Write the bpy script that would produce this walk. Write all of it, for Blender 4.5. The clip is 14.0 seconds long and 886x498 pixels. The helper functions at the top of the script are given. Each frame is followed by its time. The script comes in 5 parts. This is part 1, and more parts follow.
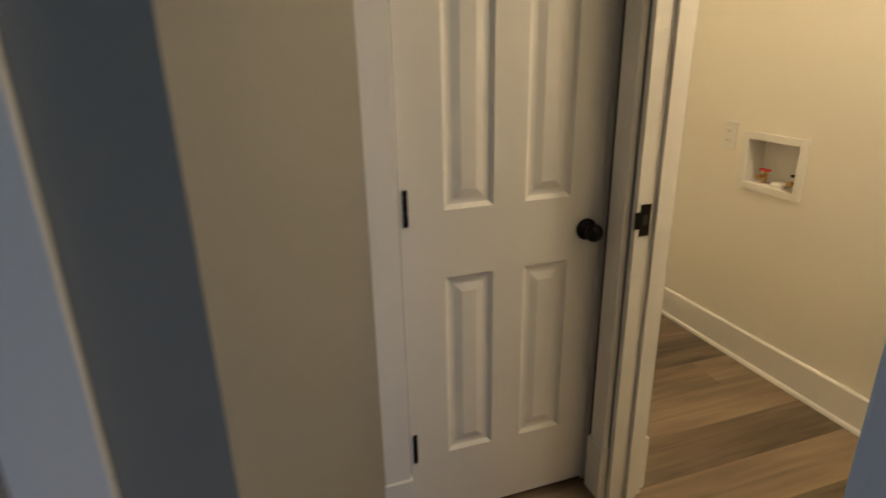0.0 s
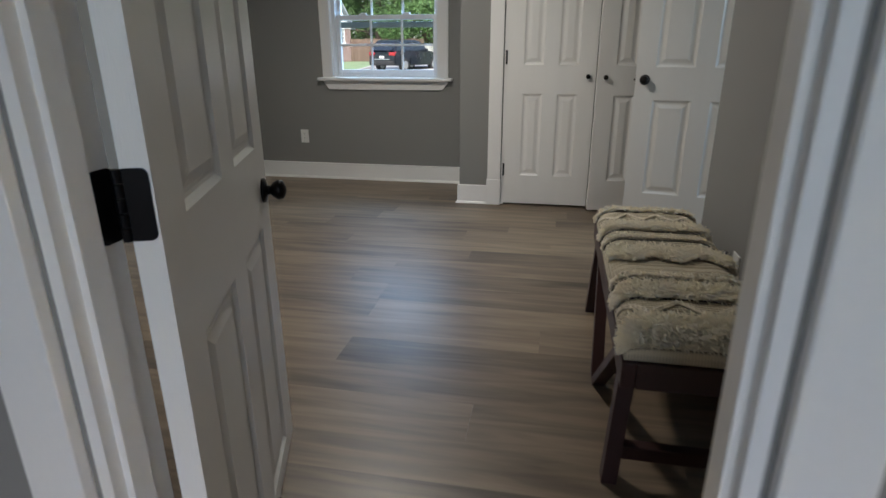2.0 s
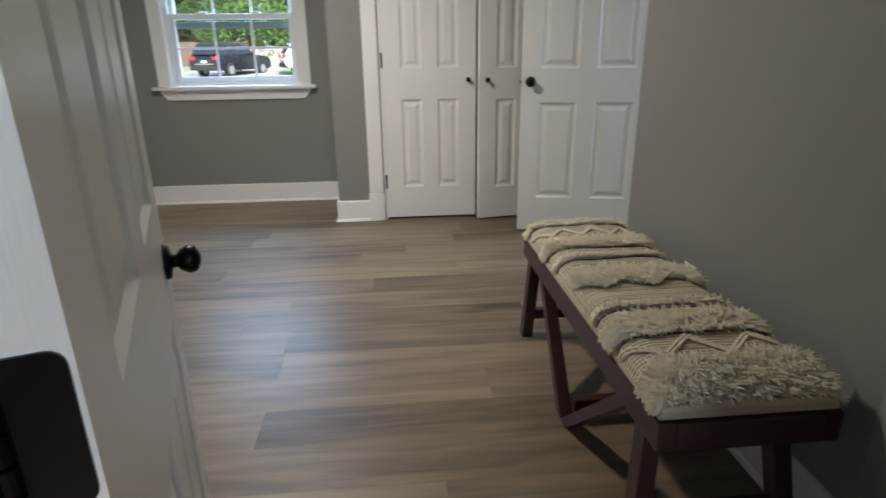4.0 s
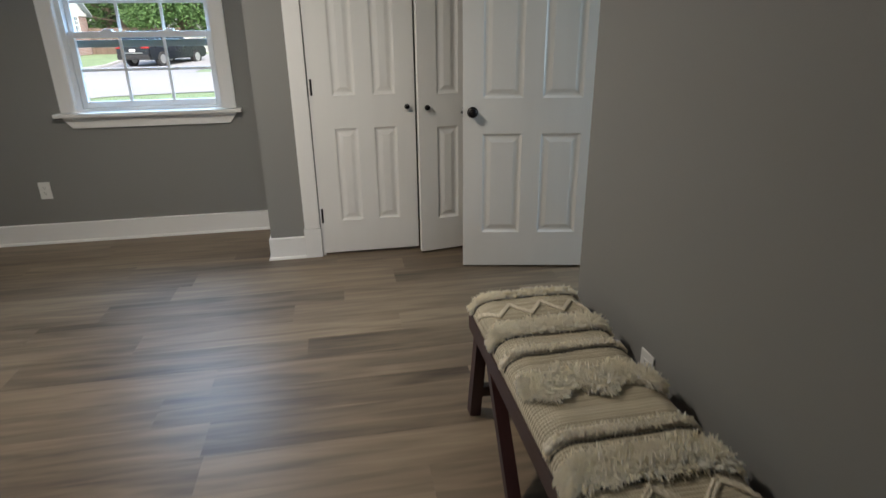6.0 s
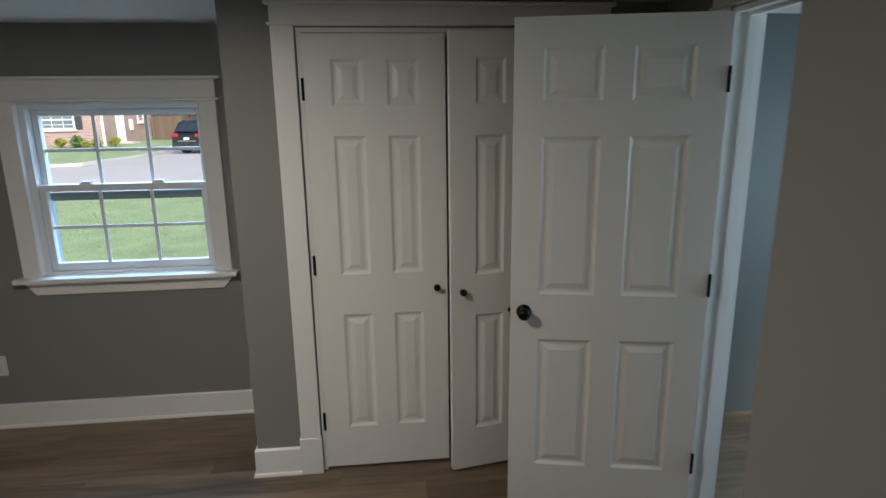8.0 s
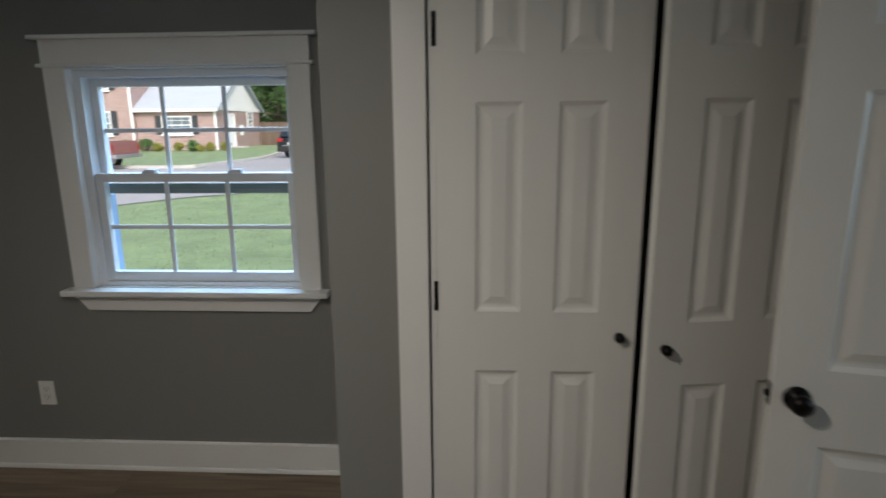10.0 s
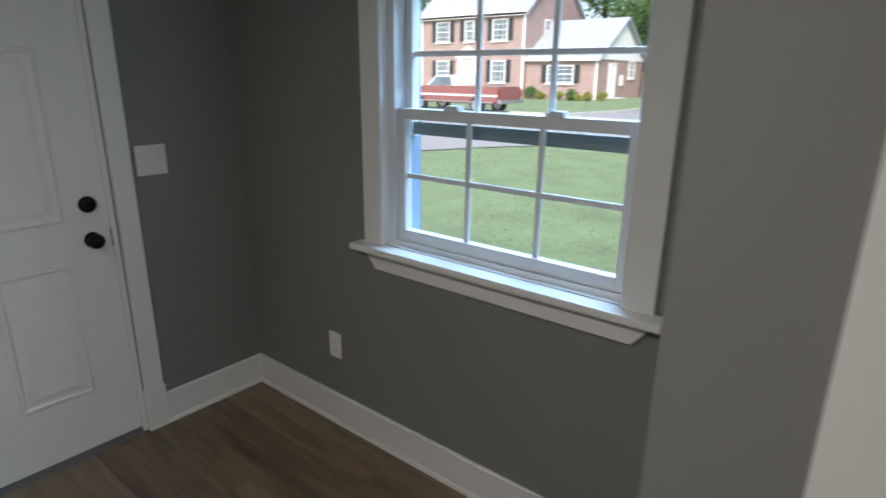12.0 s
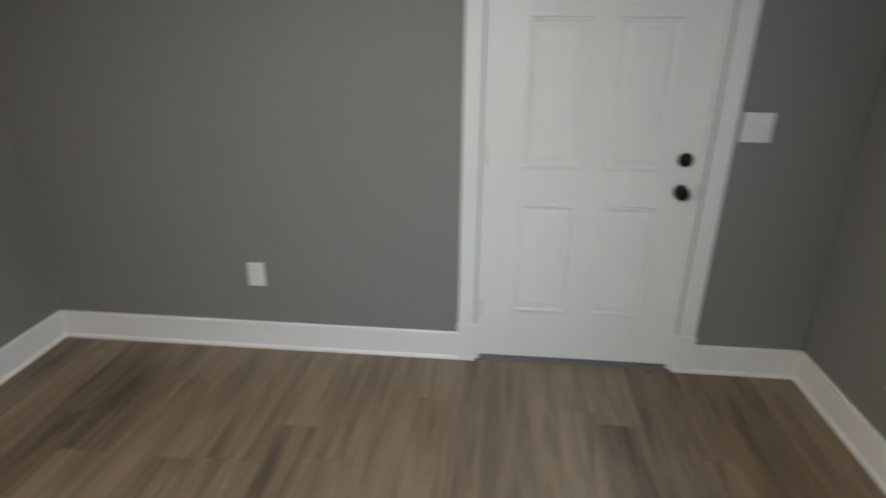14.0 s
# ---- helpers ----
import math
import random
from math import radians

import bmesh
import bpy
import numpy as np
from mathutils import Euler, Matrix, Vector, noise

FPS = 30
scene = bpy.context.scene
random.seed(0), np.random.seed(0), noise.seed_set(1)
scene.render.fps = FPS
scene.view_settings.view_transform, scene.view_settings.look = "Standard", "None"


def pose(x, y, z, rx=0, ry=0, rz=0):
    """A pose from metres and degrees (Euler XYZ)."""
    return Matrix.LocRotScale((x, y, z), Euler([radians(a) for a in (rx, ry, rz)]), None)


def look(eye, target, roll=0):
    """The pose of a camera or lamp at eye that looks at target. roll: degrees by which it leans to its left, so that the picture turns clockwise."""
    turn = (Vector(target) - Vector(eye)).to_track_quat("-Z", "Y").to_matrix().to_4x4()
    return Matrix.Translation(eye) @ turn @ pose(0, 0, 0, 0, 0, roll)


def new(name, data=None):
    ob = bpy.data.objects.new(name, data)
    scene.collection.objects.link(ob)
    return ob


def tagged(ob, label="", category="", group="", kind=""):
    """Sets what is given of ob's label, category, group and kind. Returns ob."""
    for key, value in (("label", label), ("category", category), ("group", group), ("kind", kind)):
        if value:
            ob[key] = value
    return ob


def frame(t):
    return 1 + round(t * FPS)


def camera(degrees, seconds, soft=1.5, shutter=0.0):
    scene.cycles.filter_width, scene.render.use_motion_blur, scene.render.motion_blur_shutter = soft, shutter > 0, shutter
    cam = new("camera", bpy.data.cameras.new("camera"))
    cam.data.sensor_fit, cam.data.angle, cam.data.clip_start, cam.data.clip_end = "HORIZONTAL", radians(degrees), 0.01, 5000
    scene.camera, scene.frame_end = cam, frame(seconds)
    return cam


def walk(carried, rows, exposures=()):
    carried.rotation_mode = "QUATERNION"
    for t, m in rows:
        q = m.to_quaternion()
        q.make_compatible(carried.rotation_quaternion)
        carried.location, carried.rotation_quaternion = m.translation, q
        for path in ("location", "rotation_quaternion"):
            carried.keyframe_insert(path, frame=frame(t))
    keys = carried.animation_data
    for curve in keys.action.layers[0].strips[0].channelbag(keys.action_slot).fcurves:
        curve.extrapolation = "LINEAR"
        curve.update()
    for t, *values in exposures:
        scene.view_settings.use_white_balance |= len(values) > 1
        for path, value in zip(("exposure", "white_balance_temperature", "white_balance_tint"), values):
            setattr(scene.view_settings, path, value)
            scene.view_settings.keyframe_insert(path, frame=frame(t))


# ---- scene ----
cam = camera(75.6, 14.0, shutter=0.5)
PATH = [
    (0, (0.157, 0.315, 1.052), (0.751, 2.103, 0.378), -1.2),
    (0.3, (0.05, 0.236, 1.057), (0.531, 2.064, 0.405), -1.4),
    (0.5, (-0.024, 0.211, 1.076), (0.281, 2.076, 0.42), -1.0),
    (0.8, (-0.135, 0.248, 1.07), (-0.106, 2.139, 0.421), -0.6),
    (1, (-0.212, 0.246, 1.09), (-0.321, 2.132, 0.435), -0.3),
    (1.2, (-0.258, 0.276, 1.074), (-0.466, 2.156, 0.426), 0.1),
    (1.5, (-0.3, 0.317, 1.094), (-0.601, 2.183, 0.438), -0.2),
    (2, (-0.351, 0.472, 1.097), (-0.717, 2.324, 0.437), -0.2),
    (2.5, (-0.459, 0.612, 1.084), (-0.827, 2.462, 0.418), -0.1),
    (3, (-0.54, 0.716, 1.083), (-0.78, 2.588, 0.42), -0.0),
    (3.5, (-0.612, 0.811, 1.086), (-0.675, 2.698, 0.428), -0.3),
    (4, (-0.671, 0.811, 1.098), (-0.509, 2.693, 0.442), -0.7),
    (4.2, (-0.669, 0.803, 1.094), (-0.446, 2.681, 0.442), -0.8),
    (6.3, (-0.524, 1.289, 1.36), (-0.197, 3.128, 0.647), -0.8),
    (6.5, (-0.476, 1.414, 1.377), (-0.177, 3.266, 0.683), -0.8),
    (7, (-0.455, 1.608, 1.566), (-0.196, 3.477, 0.903), -0.7),
    (7.5, (-0.382, 1.849, 1.697), (-0.185, 3.763, 1.151), -0.7),
    (7.7, (-0.386, 1.947, 1.705), (-0.182, 3.877, 1.226), -0.7),
    (9.8, (-0.585, 2.855, 1.57), (-0.612, 4.81, 1.154), -0.5),
    (10, (-0.605, 2.962, 1.552), (-0.713, 4.914, 1.129), -0.5),
    (10.5, (-0.68, 3.213, 1.511), (-1.069, 5.122, 1.061), -0.3),
    (11, (-0.708, 3.475, 1.49), (-1.334, 5.308, 0.995), -0.3),
    (11.5, (-0.726, 3.645, 1.48), (-1.663, 5.329, 0.944), 0.1),
    (12, (-0.816, 3.837, 1.47), (-2.014, 5.33, 0.892), 0.7),
    (12.5, (-0.89, 3.952, 1.471), (-2.308, 5.219, 0.852), 0.9),
    (13, (-0.833, 3.894, 1.458), (-2.517, 4.763, 0.821), 1.3),
    (13.5, (-0.766, 3.879, 1.474), (-2.601, 4.281, 0.79), 0.8),
    (14, (-0.738, 3.836, 1.525), (-2.585, 3.673, 0.783), 0.6),
]
walk(cam, [(t, look(eye, target, roll)) for t, eye, target, roll in PATH],
     [(0, 0.6, 6200, 10), (0.5, 0.7, 6100, 10), (1.0, 1.3, 6150, 10), (1.6, 1.75, 6250, 10), (2.5, 2.15, 6350, 10), (4.2, 2.4, 6450, 10), (6.3, 2.05, 6550, 10), (7.7, 1.65, 6550, 10), (9.8, 1.3, 6550, 10), (11, 1.35, 6450, 10), (12, 1.5, 6350, 10), (13, 1.75, 6350, 10), (14, 2.35, 6550, 10)])

# ---- world, sun, lamps ----
world = bpy.data.worlds.new("world")
scene.world = world
world.use_nodes = True
wn = world.node_tree
sky = wn.nodes.new("ShaderNodeTexSky")
sky.sky_type = "NISHITA"
sky.sun_disc = False
sky.sun_elevation = radians(48)
sky.sun_rotation = radians(160)
sky.air_density, sky.dust_density, sky.ozone_density = 1.0, 3.0, 1.0
wn.links.new(sky.outputs[0], wn.nodes["Background"].inputs[0])
wn.nodes["Background"].inputs[1].default_value = 0.14


def lamp(name, kind, where, energy, colour, target=None, **more):
    data = bpy.data.lights.new(name, kind)
    data.energy, data.color = energy, colour
    for key, value in more.items():
        if key == "size":
            data.size = value
        elif key == "radius":
            data.shadow_soft_size = value
        elif key == "shape":
            data.shape = value
        elif key == "angle":
            data.angle = value
    ob = new(name, data)
    ob.matrix_world = look(where, target) if target else pose(*where)
    return ob


lamp("sun", "SUN", (9, -12, 22), 1.0, (1.0, 0.96, 0.9), target=(-4, 12, 0), angle=radians(12))
ROOM_LAMP = (-1.34, 3.30, 2.132)
LAUNDRY_LAMP = (1.70, 1.02, 1.98)
lamp("ceiling_lamp_bulb", "AREA", ROOM_LAMP, 6.6, (1.0, 0.93, 0.83), shape="DISK", size=0.22)
lamp("laundry_lamp_bulb", "POINT", LAUNDRY_LAMP, 23, (1.0, 0.75, 0.44), radius=0.07)


# added lamp outside, above the window: boosts the sky's light over the lawn
lamp("window_sky_boost", "AREA", (-1.785, 6.10, 2.65), 52, (0.43, 0.68, 1.0), target=(-1.785, 4.2, 0.72), size=1.5)
# blue fill for the hall, set in an assumed, unseen south opening
lamp("hall_daylight_fill", "AREA", (-0.05, -1.54, 1.2), 1.75, (0.14, 0.44, 1.0), target=(-0.3, 1.5, 0.7), size=1.3)
# bluish fill from the next room, in an opening added for it
lamp("side_room_daylight_fill", "AREA", (2.56, 3.75, 1.35), 8.5, (0.58, 0.80, 1.0), target=(0.0, 3.70, 0.8), size=1.05)


# ---- materials ----
def mat(name, colour, rough=0.6, grain=60.0, vary=0.06, bump=0.05, big=1.5, stain=0.06, metal=0.0, spread=0.0, stretch=(1, 1, 1), coat=0.0):
    """A node material with colour variation at two scales, fine relief, and a spread between separate pieces."""
    m = bpy.data.materials.new(name)
    m.use_nodes = True
    nt = m.node_tree
    b = nt.nodes["Principled BSDF"]
    b.inputs["Roughness"].default_value = rough
    b.inputs["Metallic"].default_value = metal
    b.inputs["Coat Weight"].default_value = coat
    co = nt.nodes.new("ShaderNodeTexCoord")
    mp = nt.nodes.new("ShaderNodeMapping")
    mp.inputs["Scale"].default_value = stretch
    nt.links.new(co.outputs["Object"], mp.inputs[0])
    fine = nt.nodes.new("ShaderNodeTexNoise")
    fine.inputs["Scale"].default_value, fine.inputs["Detail"].default_value = grain, 5
    wide = nt.nodes.new("ShaderNodeTexNoise")
    wide.inputs["Scale"].default_value, wide.inputs["Detail"].default_value = big, 3
    for n in (fine, wide):
        nt.links.new(mp.outputs[0], n.inputs["Vector"])
    val = None
    terms = [(fine.outputs["Fac"], vary), (wide.outputs["Fac"], stain)]
    if spread:
        info = nt.nodes.new("ShaderNodeObjectInfo")
        terms.append((info.outputs["Random"], spread))
    for out, amount in terms:
        a = nt.nodes.new("ShaderNodeMath")
        a.operation = "MULTIPLY_ADD"
        a.inputs[1].default_value = 2 * amount
        nt.links.new(out, a.inputs[0])
        if val is None:
            a.inputs[2].default_value = 1 - sum(t[1] for t in terms)
        else:
            nt.links.new(val, a.inputs[2])
        val = a.outputs[0]
    mul = nt.nodes.new("ShaderNodeVectorMath")
    mul.operation = "SCALE"
    mul.inputs[0].default_value = colour
    nt.links.new(val, mul.inputs["Scale"])
    nt.links.new(mul.outputs[0], b.inputs["Base Color"])
    r = nt.nodes.new("ShaderNodeMath")
    r.operation = "MULTIPLY_ADD"
    r.inputs[1].default_value, r.inputs[2].default_value = 0.16, max(0.02, rough - 0.08)
    nt.links.new(wide.outputs["Fac"], r.inputs[0])
    nt.links.new(r.outputs[0], b.inputs["Roughness"])
    if bump:
        bp = nt.nodes.new("ShaderNodeBump")
        bp.inputs["Strength"].default_value, bp.inputs["Distance"].default_value = bump, 0.003
        nt.links.new(fine.outputs["Fac"], bp.inputs["Height"])
        nt.links.new(bp.outputs[0], b.inputs["Normal"])
    return m


def wood_floor():
    """Grey-brown vinyl planks: long grain along the plank, a tone of its own for each plank, dark knots and streaks."""
    m = bpy.data.materials.new("grey_oak_plank")
    m.use_nodes = True
    nt = m.node_tree
    b = nt.nodes["Principled BSDF"]
    co, info = nt.nodes.new("ShaderNodeTexCoord"), nt.nodes.new("ShaderNodeObjectInfo")
    shift = nt.nodes.new("ShaderNodeVectorMath")
    shift.operation = "SCALE"
    shift.inputs[0].default_value = (31.0, 17.0, 9.0)
    nt.links.new(info.outputs["Random"], shift.inputs["Scale"])
    add = nt.nodes.new("ShaderNodeVectorMath")
    nt.links.new(co.outputs["Object"], add.inputs[0])
    nt.links.new(shift.outputs[0], add.inputs[1])

    def grain(scale, sx, sy, detail, distort):
        mp, n = nt.nodes.new("ShaderNodeMapping"), nt.nodes.new("ShaderNodeTexNoise")
        mp.inputs["Scale"].default_value = (sx, sy, 1)
        n.inputs["Scale"].default_value, n.inputs["Detail"].default_value, n.inputs["Distortion"].default_value = scale, detail, distort
        nt.links.new(add.outputs[0], mp.inputs[0])
        nt.links.new(mp.outputs[0], n.inputs["Vector"])
        return n.outputs["Fac"]

    broad, thin, blot = grain(1.0, 1.7, 20, 4, 0.9), grain(1.0, 5, 120, 5, 0.3), grain(1.0, 1.2, 6, 3, 0.7)
    ramp = nt.nodes.new("ShaderNodeValToRGB")
    e = ramp.color_ramp.elements
    e[0].position, e[0].color = 0.26, (0.048, 0.033, 0.022, 1)
    e[1].position, e[1].color = 0.78, (0.345, 0.262, 0.174, 1)
    mid = ramp.color_ramp.elements.new(0.5)
    mid.color = (0.188, 0.138, 0.091, 1)
    s1 = nt.nodes.new("ShaderNodeMath")
    s1.operation = "MULTIPLY_ADD"
    s1.inputs[1].default_value = 0.08
    nt.links.new(thin, s1.inputs[0])
    s2 = nt.nodes.new("ShaderNodeMath")
    s2.operation = "MULTIPLY_ADD"
    s2.inputs[1].default_value = 0.52
    nt.links.new(broad, s2.inputs[0])
    s3 = nt.nodes.new("ShaderNodeMath")
    s3.operation = "MULTIPLY_ADD"
    s3.inputs[1].default_value, s3.inputs[2].default_value = 0.16, -0.04
    nt.links.new(info.outputs["Random"], s3.inputs[0])
    s4 = nt.nodes.new("ShaderNodeMath")
    s4.operation = "MULTIPLY_ADD"
    s4.inputs[1].default_value = 0.30
    nt.links.new(blot, s4.inputs[0])
    nt.links.new(s3.outputs[0], s4.inputs[2])
    nt.links.new(s4.outputs[0], s2.inputs[2])
    nt.links.new(s2.outputs[0], s1.inputs[2])
    nt.links.new(s1.outputs[0], ramp.inputs[0])
    nt.links.new(ramp.outputs[0], b.inputs["Base Color"])
    rr = nt.nodes.new("ShaderNodeMath")
    rr.operation = "MULTIPLY_ADD"
    rr.inputs[1].default_value, rr.inputs[2].default_value = 0.14, 0.32
    nt.links.new(thin, rr.inputs[0])
    nt.links.new(rr.outputs[0], b.inputs["Roughness"])
    bp = nt.nodes.new("ShaderNodeBump")
    bp.inputs["Strength"].default_value, bp.inputs["Distance"].default_value = 0.07, 0.002
    nt.links.new(thin, bp.inputs["Height"])
    nt.links.new(bp.outputs[0], b.inputs["Normal"])
    return m


def weave_mat():
    """Fine cross ribs of dark and cream thread."""
    m = bpy.data.materials.new("ribbed_cotton_weave")
    m.use_nodes = True
    nt = m.node_tree
    b = nt.nodes["Principled BSDF"]
    b.inputs["Roughness"].default_value = 0.95
    co = nt.nodes.new("ShaderNodeTexCoord")
    wv, sp, mx, ns = (nt.nodes.new("ShaderNode" + k) for k in ("TexWave", "TexWave", "Mix", "TexNoise"))
    wv.bands_direction, sp.bands_direction = "Y", "X"
    wv.inputs["Scale"].default_value, wv.inputs["Distortion"].default_value, wv.inputs["Detail Scale"].default_value = 27.0, 0.8, 20.0
    sp.inputs["Scale"].default_value, sp.inputs["Distortion"].default_value = 44.0, 1.0
    ns.inputs["Scale"].default_value = 14.0
    for n in (wv, sp, ns):
        nt.links.new(co.outputs["Object"], n.inputs["Vector"])
    mx.data_type = "RGBA"
    mx.inputs[6].default_value, mx.inputs[7].default_value = (0.13, 0.11, 0.085, 1), (0.66, 0.585, 0.43, 1)
    a, c = nt.nodes.new("ShaderNodeMath"), nt.nodes.new("ShaderNodeMath")
    a.operation, c.operation = "MULTIPLY_ADD", "MULTIPLY_ADD"
    a.inputs[1].default_value, c.inputs[1].default_value = 0.35, 0.45
    nt.links.new(sp.outputs["Fac"], a.inputs[0])
    nt.links.new(wv.outputs["Fac"], a.inputs[2])
    nt.links.new(ns.outputs["Fac"], c.inputs[0])
    nt.links.new(a.outputs[0], c.inputs[2])
    sh = nt.nodes.new("ShaderNodeMath")
    sh.operation = "MULTIPLY_ADD"
    sh.inputs[1].default_value, sh.inputs[2].default_value = 0.8, -0.08
    nt.links.new(c.outputs[0], sh.inputs[0])
    sh.use_clamp = True
    nt.links.new(sh.outputs[0], mx.inputs[0])
    nt.links.new(mx.outputs[2], b.inputs["Base Color"])
    return m


def brick_mat(name, colour_a, colour_b, mortar):
    m = bpy.data.materials.new(name)
    m.use_nodes = True
    nt = m.node_tree
    b = nt.nodes["Principled BSDF"]
    b.inputs["Roughness"].default_value = 0.9
    co = nt.nodes.new("ShaderNodeTexCoord")
    sep, com = nt.nodes.new("ShaderNodeSeparateXYZ"), nt.nodes.new("ShaderNodeCombineXYZ")
    nt.links.new(co.outputs["Object"], sep.inputs[0])
    ad = nt.nodes.new("ShaderNodeMath")
    nt.links.new(sep.outputs[0], ad.inputs[0])
    nt.links.new(sep.outputs[1], ad.inputs[1])
    nt.links.new(ad.outputs[0], com.inputs[0])
    nt.links.new(sep.outputs[2], com.inputs[1])
    br = nt.nodes.new("ShaderNodeTexBrick")
    br.inputs["Color1"].default_value, br.inputs["Color2"].default_value, br.inputs["Mortar"].default_value = colour_a, colour_b, mortar
    br.inputs["Scale"].default_value = 1.0
    br.inputs["Brick Width"].default_value, br.inputs["Row Height"].default_value, br.inputs["Mortar Size"].default_value = 0.24, 0.09, 0.013
    nt.links.new(com.outputs[0], br.inputs["Vector"])
    nt.links.new(br.outputs[0], b.inputs["Base Color"])
    return m


def glass_mat():
    m = bpy.data.materials.new("window_glass")
    m.use_nodes = True
    nt = m.node_tree
    nt.nodes.remove(nt.nodes["Principled BSDF"])
    tr, gl, mx, fr = (nt.nodes.new("ShaderNode" + k) for k in ("BsdfTransparent", "BsdfGlossy", "MixShader", "Fresnel"))
    gl.inputs["Roughness"].default_value = 0.02
    fr.inputs[0].default_value = 1.45
    nt.links.new(fr.outputs[0], mx.inputs[0])
    nt.links.new(tr.outputs[0], mx.inputs[1])
    nt.links.new(gl.outputs[0], mx.inputs[2])
    nt.links.new(mx.outputs[0], nt.nodes["Material Output"].inputs[0])
    return m


def glow_mat(name, colour, strength):
    m = bpy.data.materials.new(name)
    m.use_nodes = True
    b = m.node_tree.nodes["Principled BSDF"]
    b.inputs["Base Color"].default_value = (0.9, 0.9, 0.88, 1)
    b.inputs["Emission Color"].default_value = (*colour, 1)
    b.inputs["Emission Strength"].default_value = strength
    return m


PAINT = mat("grey_wall_paint", (0.238, 0.234, 0.224), 0.62, 260, 0.03, 0.10, 0.9, 0.03)
LAUNDRY_PAINT = mat("cream_wall_paint", (0.84, 0.81, 0.73), 0.6, 240, 0.02, 0.10, 0.9, 0.03)
TRIM = mat("white_trim_paint", (0.82, 0.81, 0.79), 0.36, 90, 0.02, 0.05, 1.6, 0.03)
DOOR = mat("white_door_paint", (0.82, 0.81, 0.78), 0.32, 60, 0.02, 0.16, 1.8, 0.03, stretch=(8, 8, 0.6))
CEIL = mat("white_ceiling_paint", (0.74, 0.74, 0.73), 0.85, 120, 0.03, 0.2, 1.0, 0.03)
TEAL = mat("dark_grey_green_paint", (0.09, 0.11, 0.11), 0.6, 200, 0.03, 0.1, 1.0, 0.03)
FLOOR = wood_floor()
SUB = mat("dark_subfloor", (0.05, 0.04, 0.03), 0.9)
BLACK = mat("black_bronze_metal", (0.014, 0.012, 0.012), 0.34, 40, 0.2, 0.02, 8, 0.2, metal=0.8)
BRASS = mat("brass_valve", (0.55, 0.36, 0.14), 0.35, 60, 0.1, 0.05, metal=1.0)
CHROME = mat("satin_nickel", (0.45, 0.44, 0.42), 0.35, 60, 0.1, 0.02, metal=1.0)
RED = mat("red_valve_handle", (0.55, 0.03, 0.02), 0.45)
VINYL = mat("white_vinyl", (0.78, 0.80, 0.82), 0.32, 60, 0.02, 0.02)
BLUE_REVEAL = mat("sky_lit_blue_reveal", (0.26, 0.36, 0.50), 0.4)
PLASTIC = mat("white_plastic_plate", (0.80, 0.79, 0.76), 0.30, 60, 0.02, 0.02)
SLOT = mat("dark_slot", (0.02, 0.02, 0.02), 0.6)
RUBBER = mat("grey_door_sweep", (0.16, 0.16, 0.17), 0.7)
BENCH = mat("dark_mahogany_wood", (0.036, 0.0105, 0.0085), 0.45, 30, 0.25, 0.12, 3, 0.2, stretch=(6, 1, 6), coat=0.15)
WEAVE = weave_mat()
YARN = mat("cream_tufted_wool", (0.84, 0.76, 0.585), 0.95, 60, 0.18, 0.4, 8, 0.12)
wool = YARN.node_tree.nodes["Principled BSDF"]
wool.inputs["Subsurface Weight"].default_value = 0.6
wool.inputs["Subsurface Radius"].default_value = (1.0, 0.85, 0.6)
wool.inputs["Subsurface Scale"].default_value = 0.008
CORD = mat("cream_cord", (0.70, 0.63, 0.50), 0.95, 120, 0.2, 0.5)
DARK_YARN = mat("charcoal_yarn", (0.06, 0.06, 0.055), 0.95, 120, 0.2, 0.5)
GLASS = glass_mat()
LAMP_GLASS = glow_mat("opal_lamp_glass", (1.0, 0.86, 0.68), 2.0)
BLIND = mat("grey_screen_rail", (0.20, 0.22, 0.21), 0.5)
BRICK = brick_mat("red_brick", (0.33, 0.180, 0.155, 1), (0.21, 0.110, 0.096, 1), (0.50, 0.46, 0.43, 1))
WHITE_WOOD = mat("white_exterior_paint", (0.78, 0.78, 0.76), 0.6, 30, 0.03, 0.1)
ROOF = mat("grey_shingle", (0.34, 0.38, 0.43), 0.85, 8, 0.15, 0.5, 0.7, 0.10, stretch=(1, 1, 6))
SHUTTER = mat("black_shutter_paint", (0.03, 0.035, 0.04), 0.5)
HOUSE_GLASS = mat("house_window_glass", (0.13, 0.17, 0.20), 0.22, 2, 0.3, 0.0, 0.5, 0.3)
GRASS = mat("lawn_grass", (0.165, 0.232, 0.115), 0.9, 14, 0.40, 0.8, 1.6, 0.42)
BLADE = mat("grass_blade", (0.21, 0.288, 0.14), 0.8, 3, 0.30, 0.0, 0.5, 0.25)
CONCRETE = mat("pale_concrete_road", (0.29, 0.29, 0.285), 0.9, 20, 0.10, 0.3, 0.3, 0.10)
ASPHALT = mat("grey_driveway", (0.28, 0.28, 0.275), 0.9, 20, 0.12, 0.3, 0.3, 0.10)
KERB = mat("kerb_concrete", (0.46, 0.45, 0.43), 0.9, 20, 0.10, 0.3)
FENCE = mat("cedar_fence_board", (0.13, 0.093, 0.070), 0.85, 12, 0.2, 0.3, 1.2, 0.2, spread=0.2, stretch=(4, 4, 0.5))
BARK = mat("bark", (0.10, 0.075, 0.055), 0.95, 20, 0.3, 0.8)
LEAF = mat("tree_leaf", (0.055, 0.115, 0.028), 0.7, 0.8, 0.35, 0.0, 0.25, 0.35)
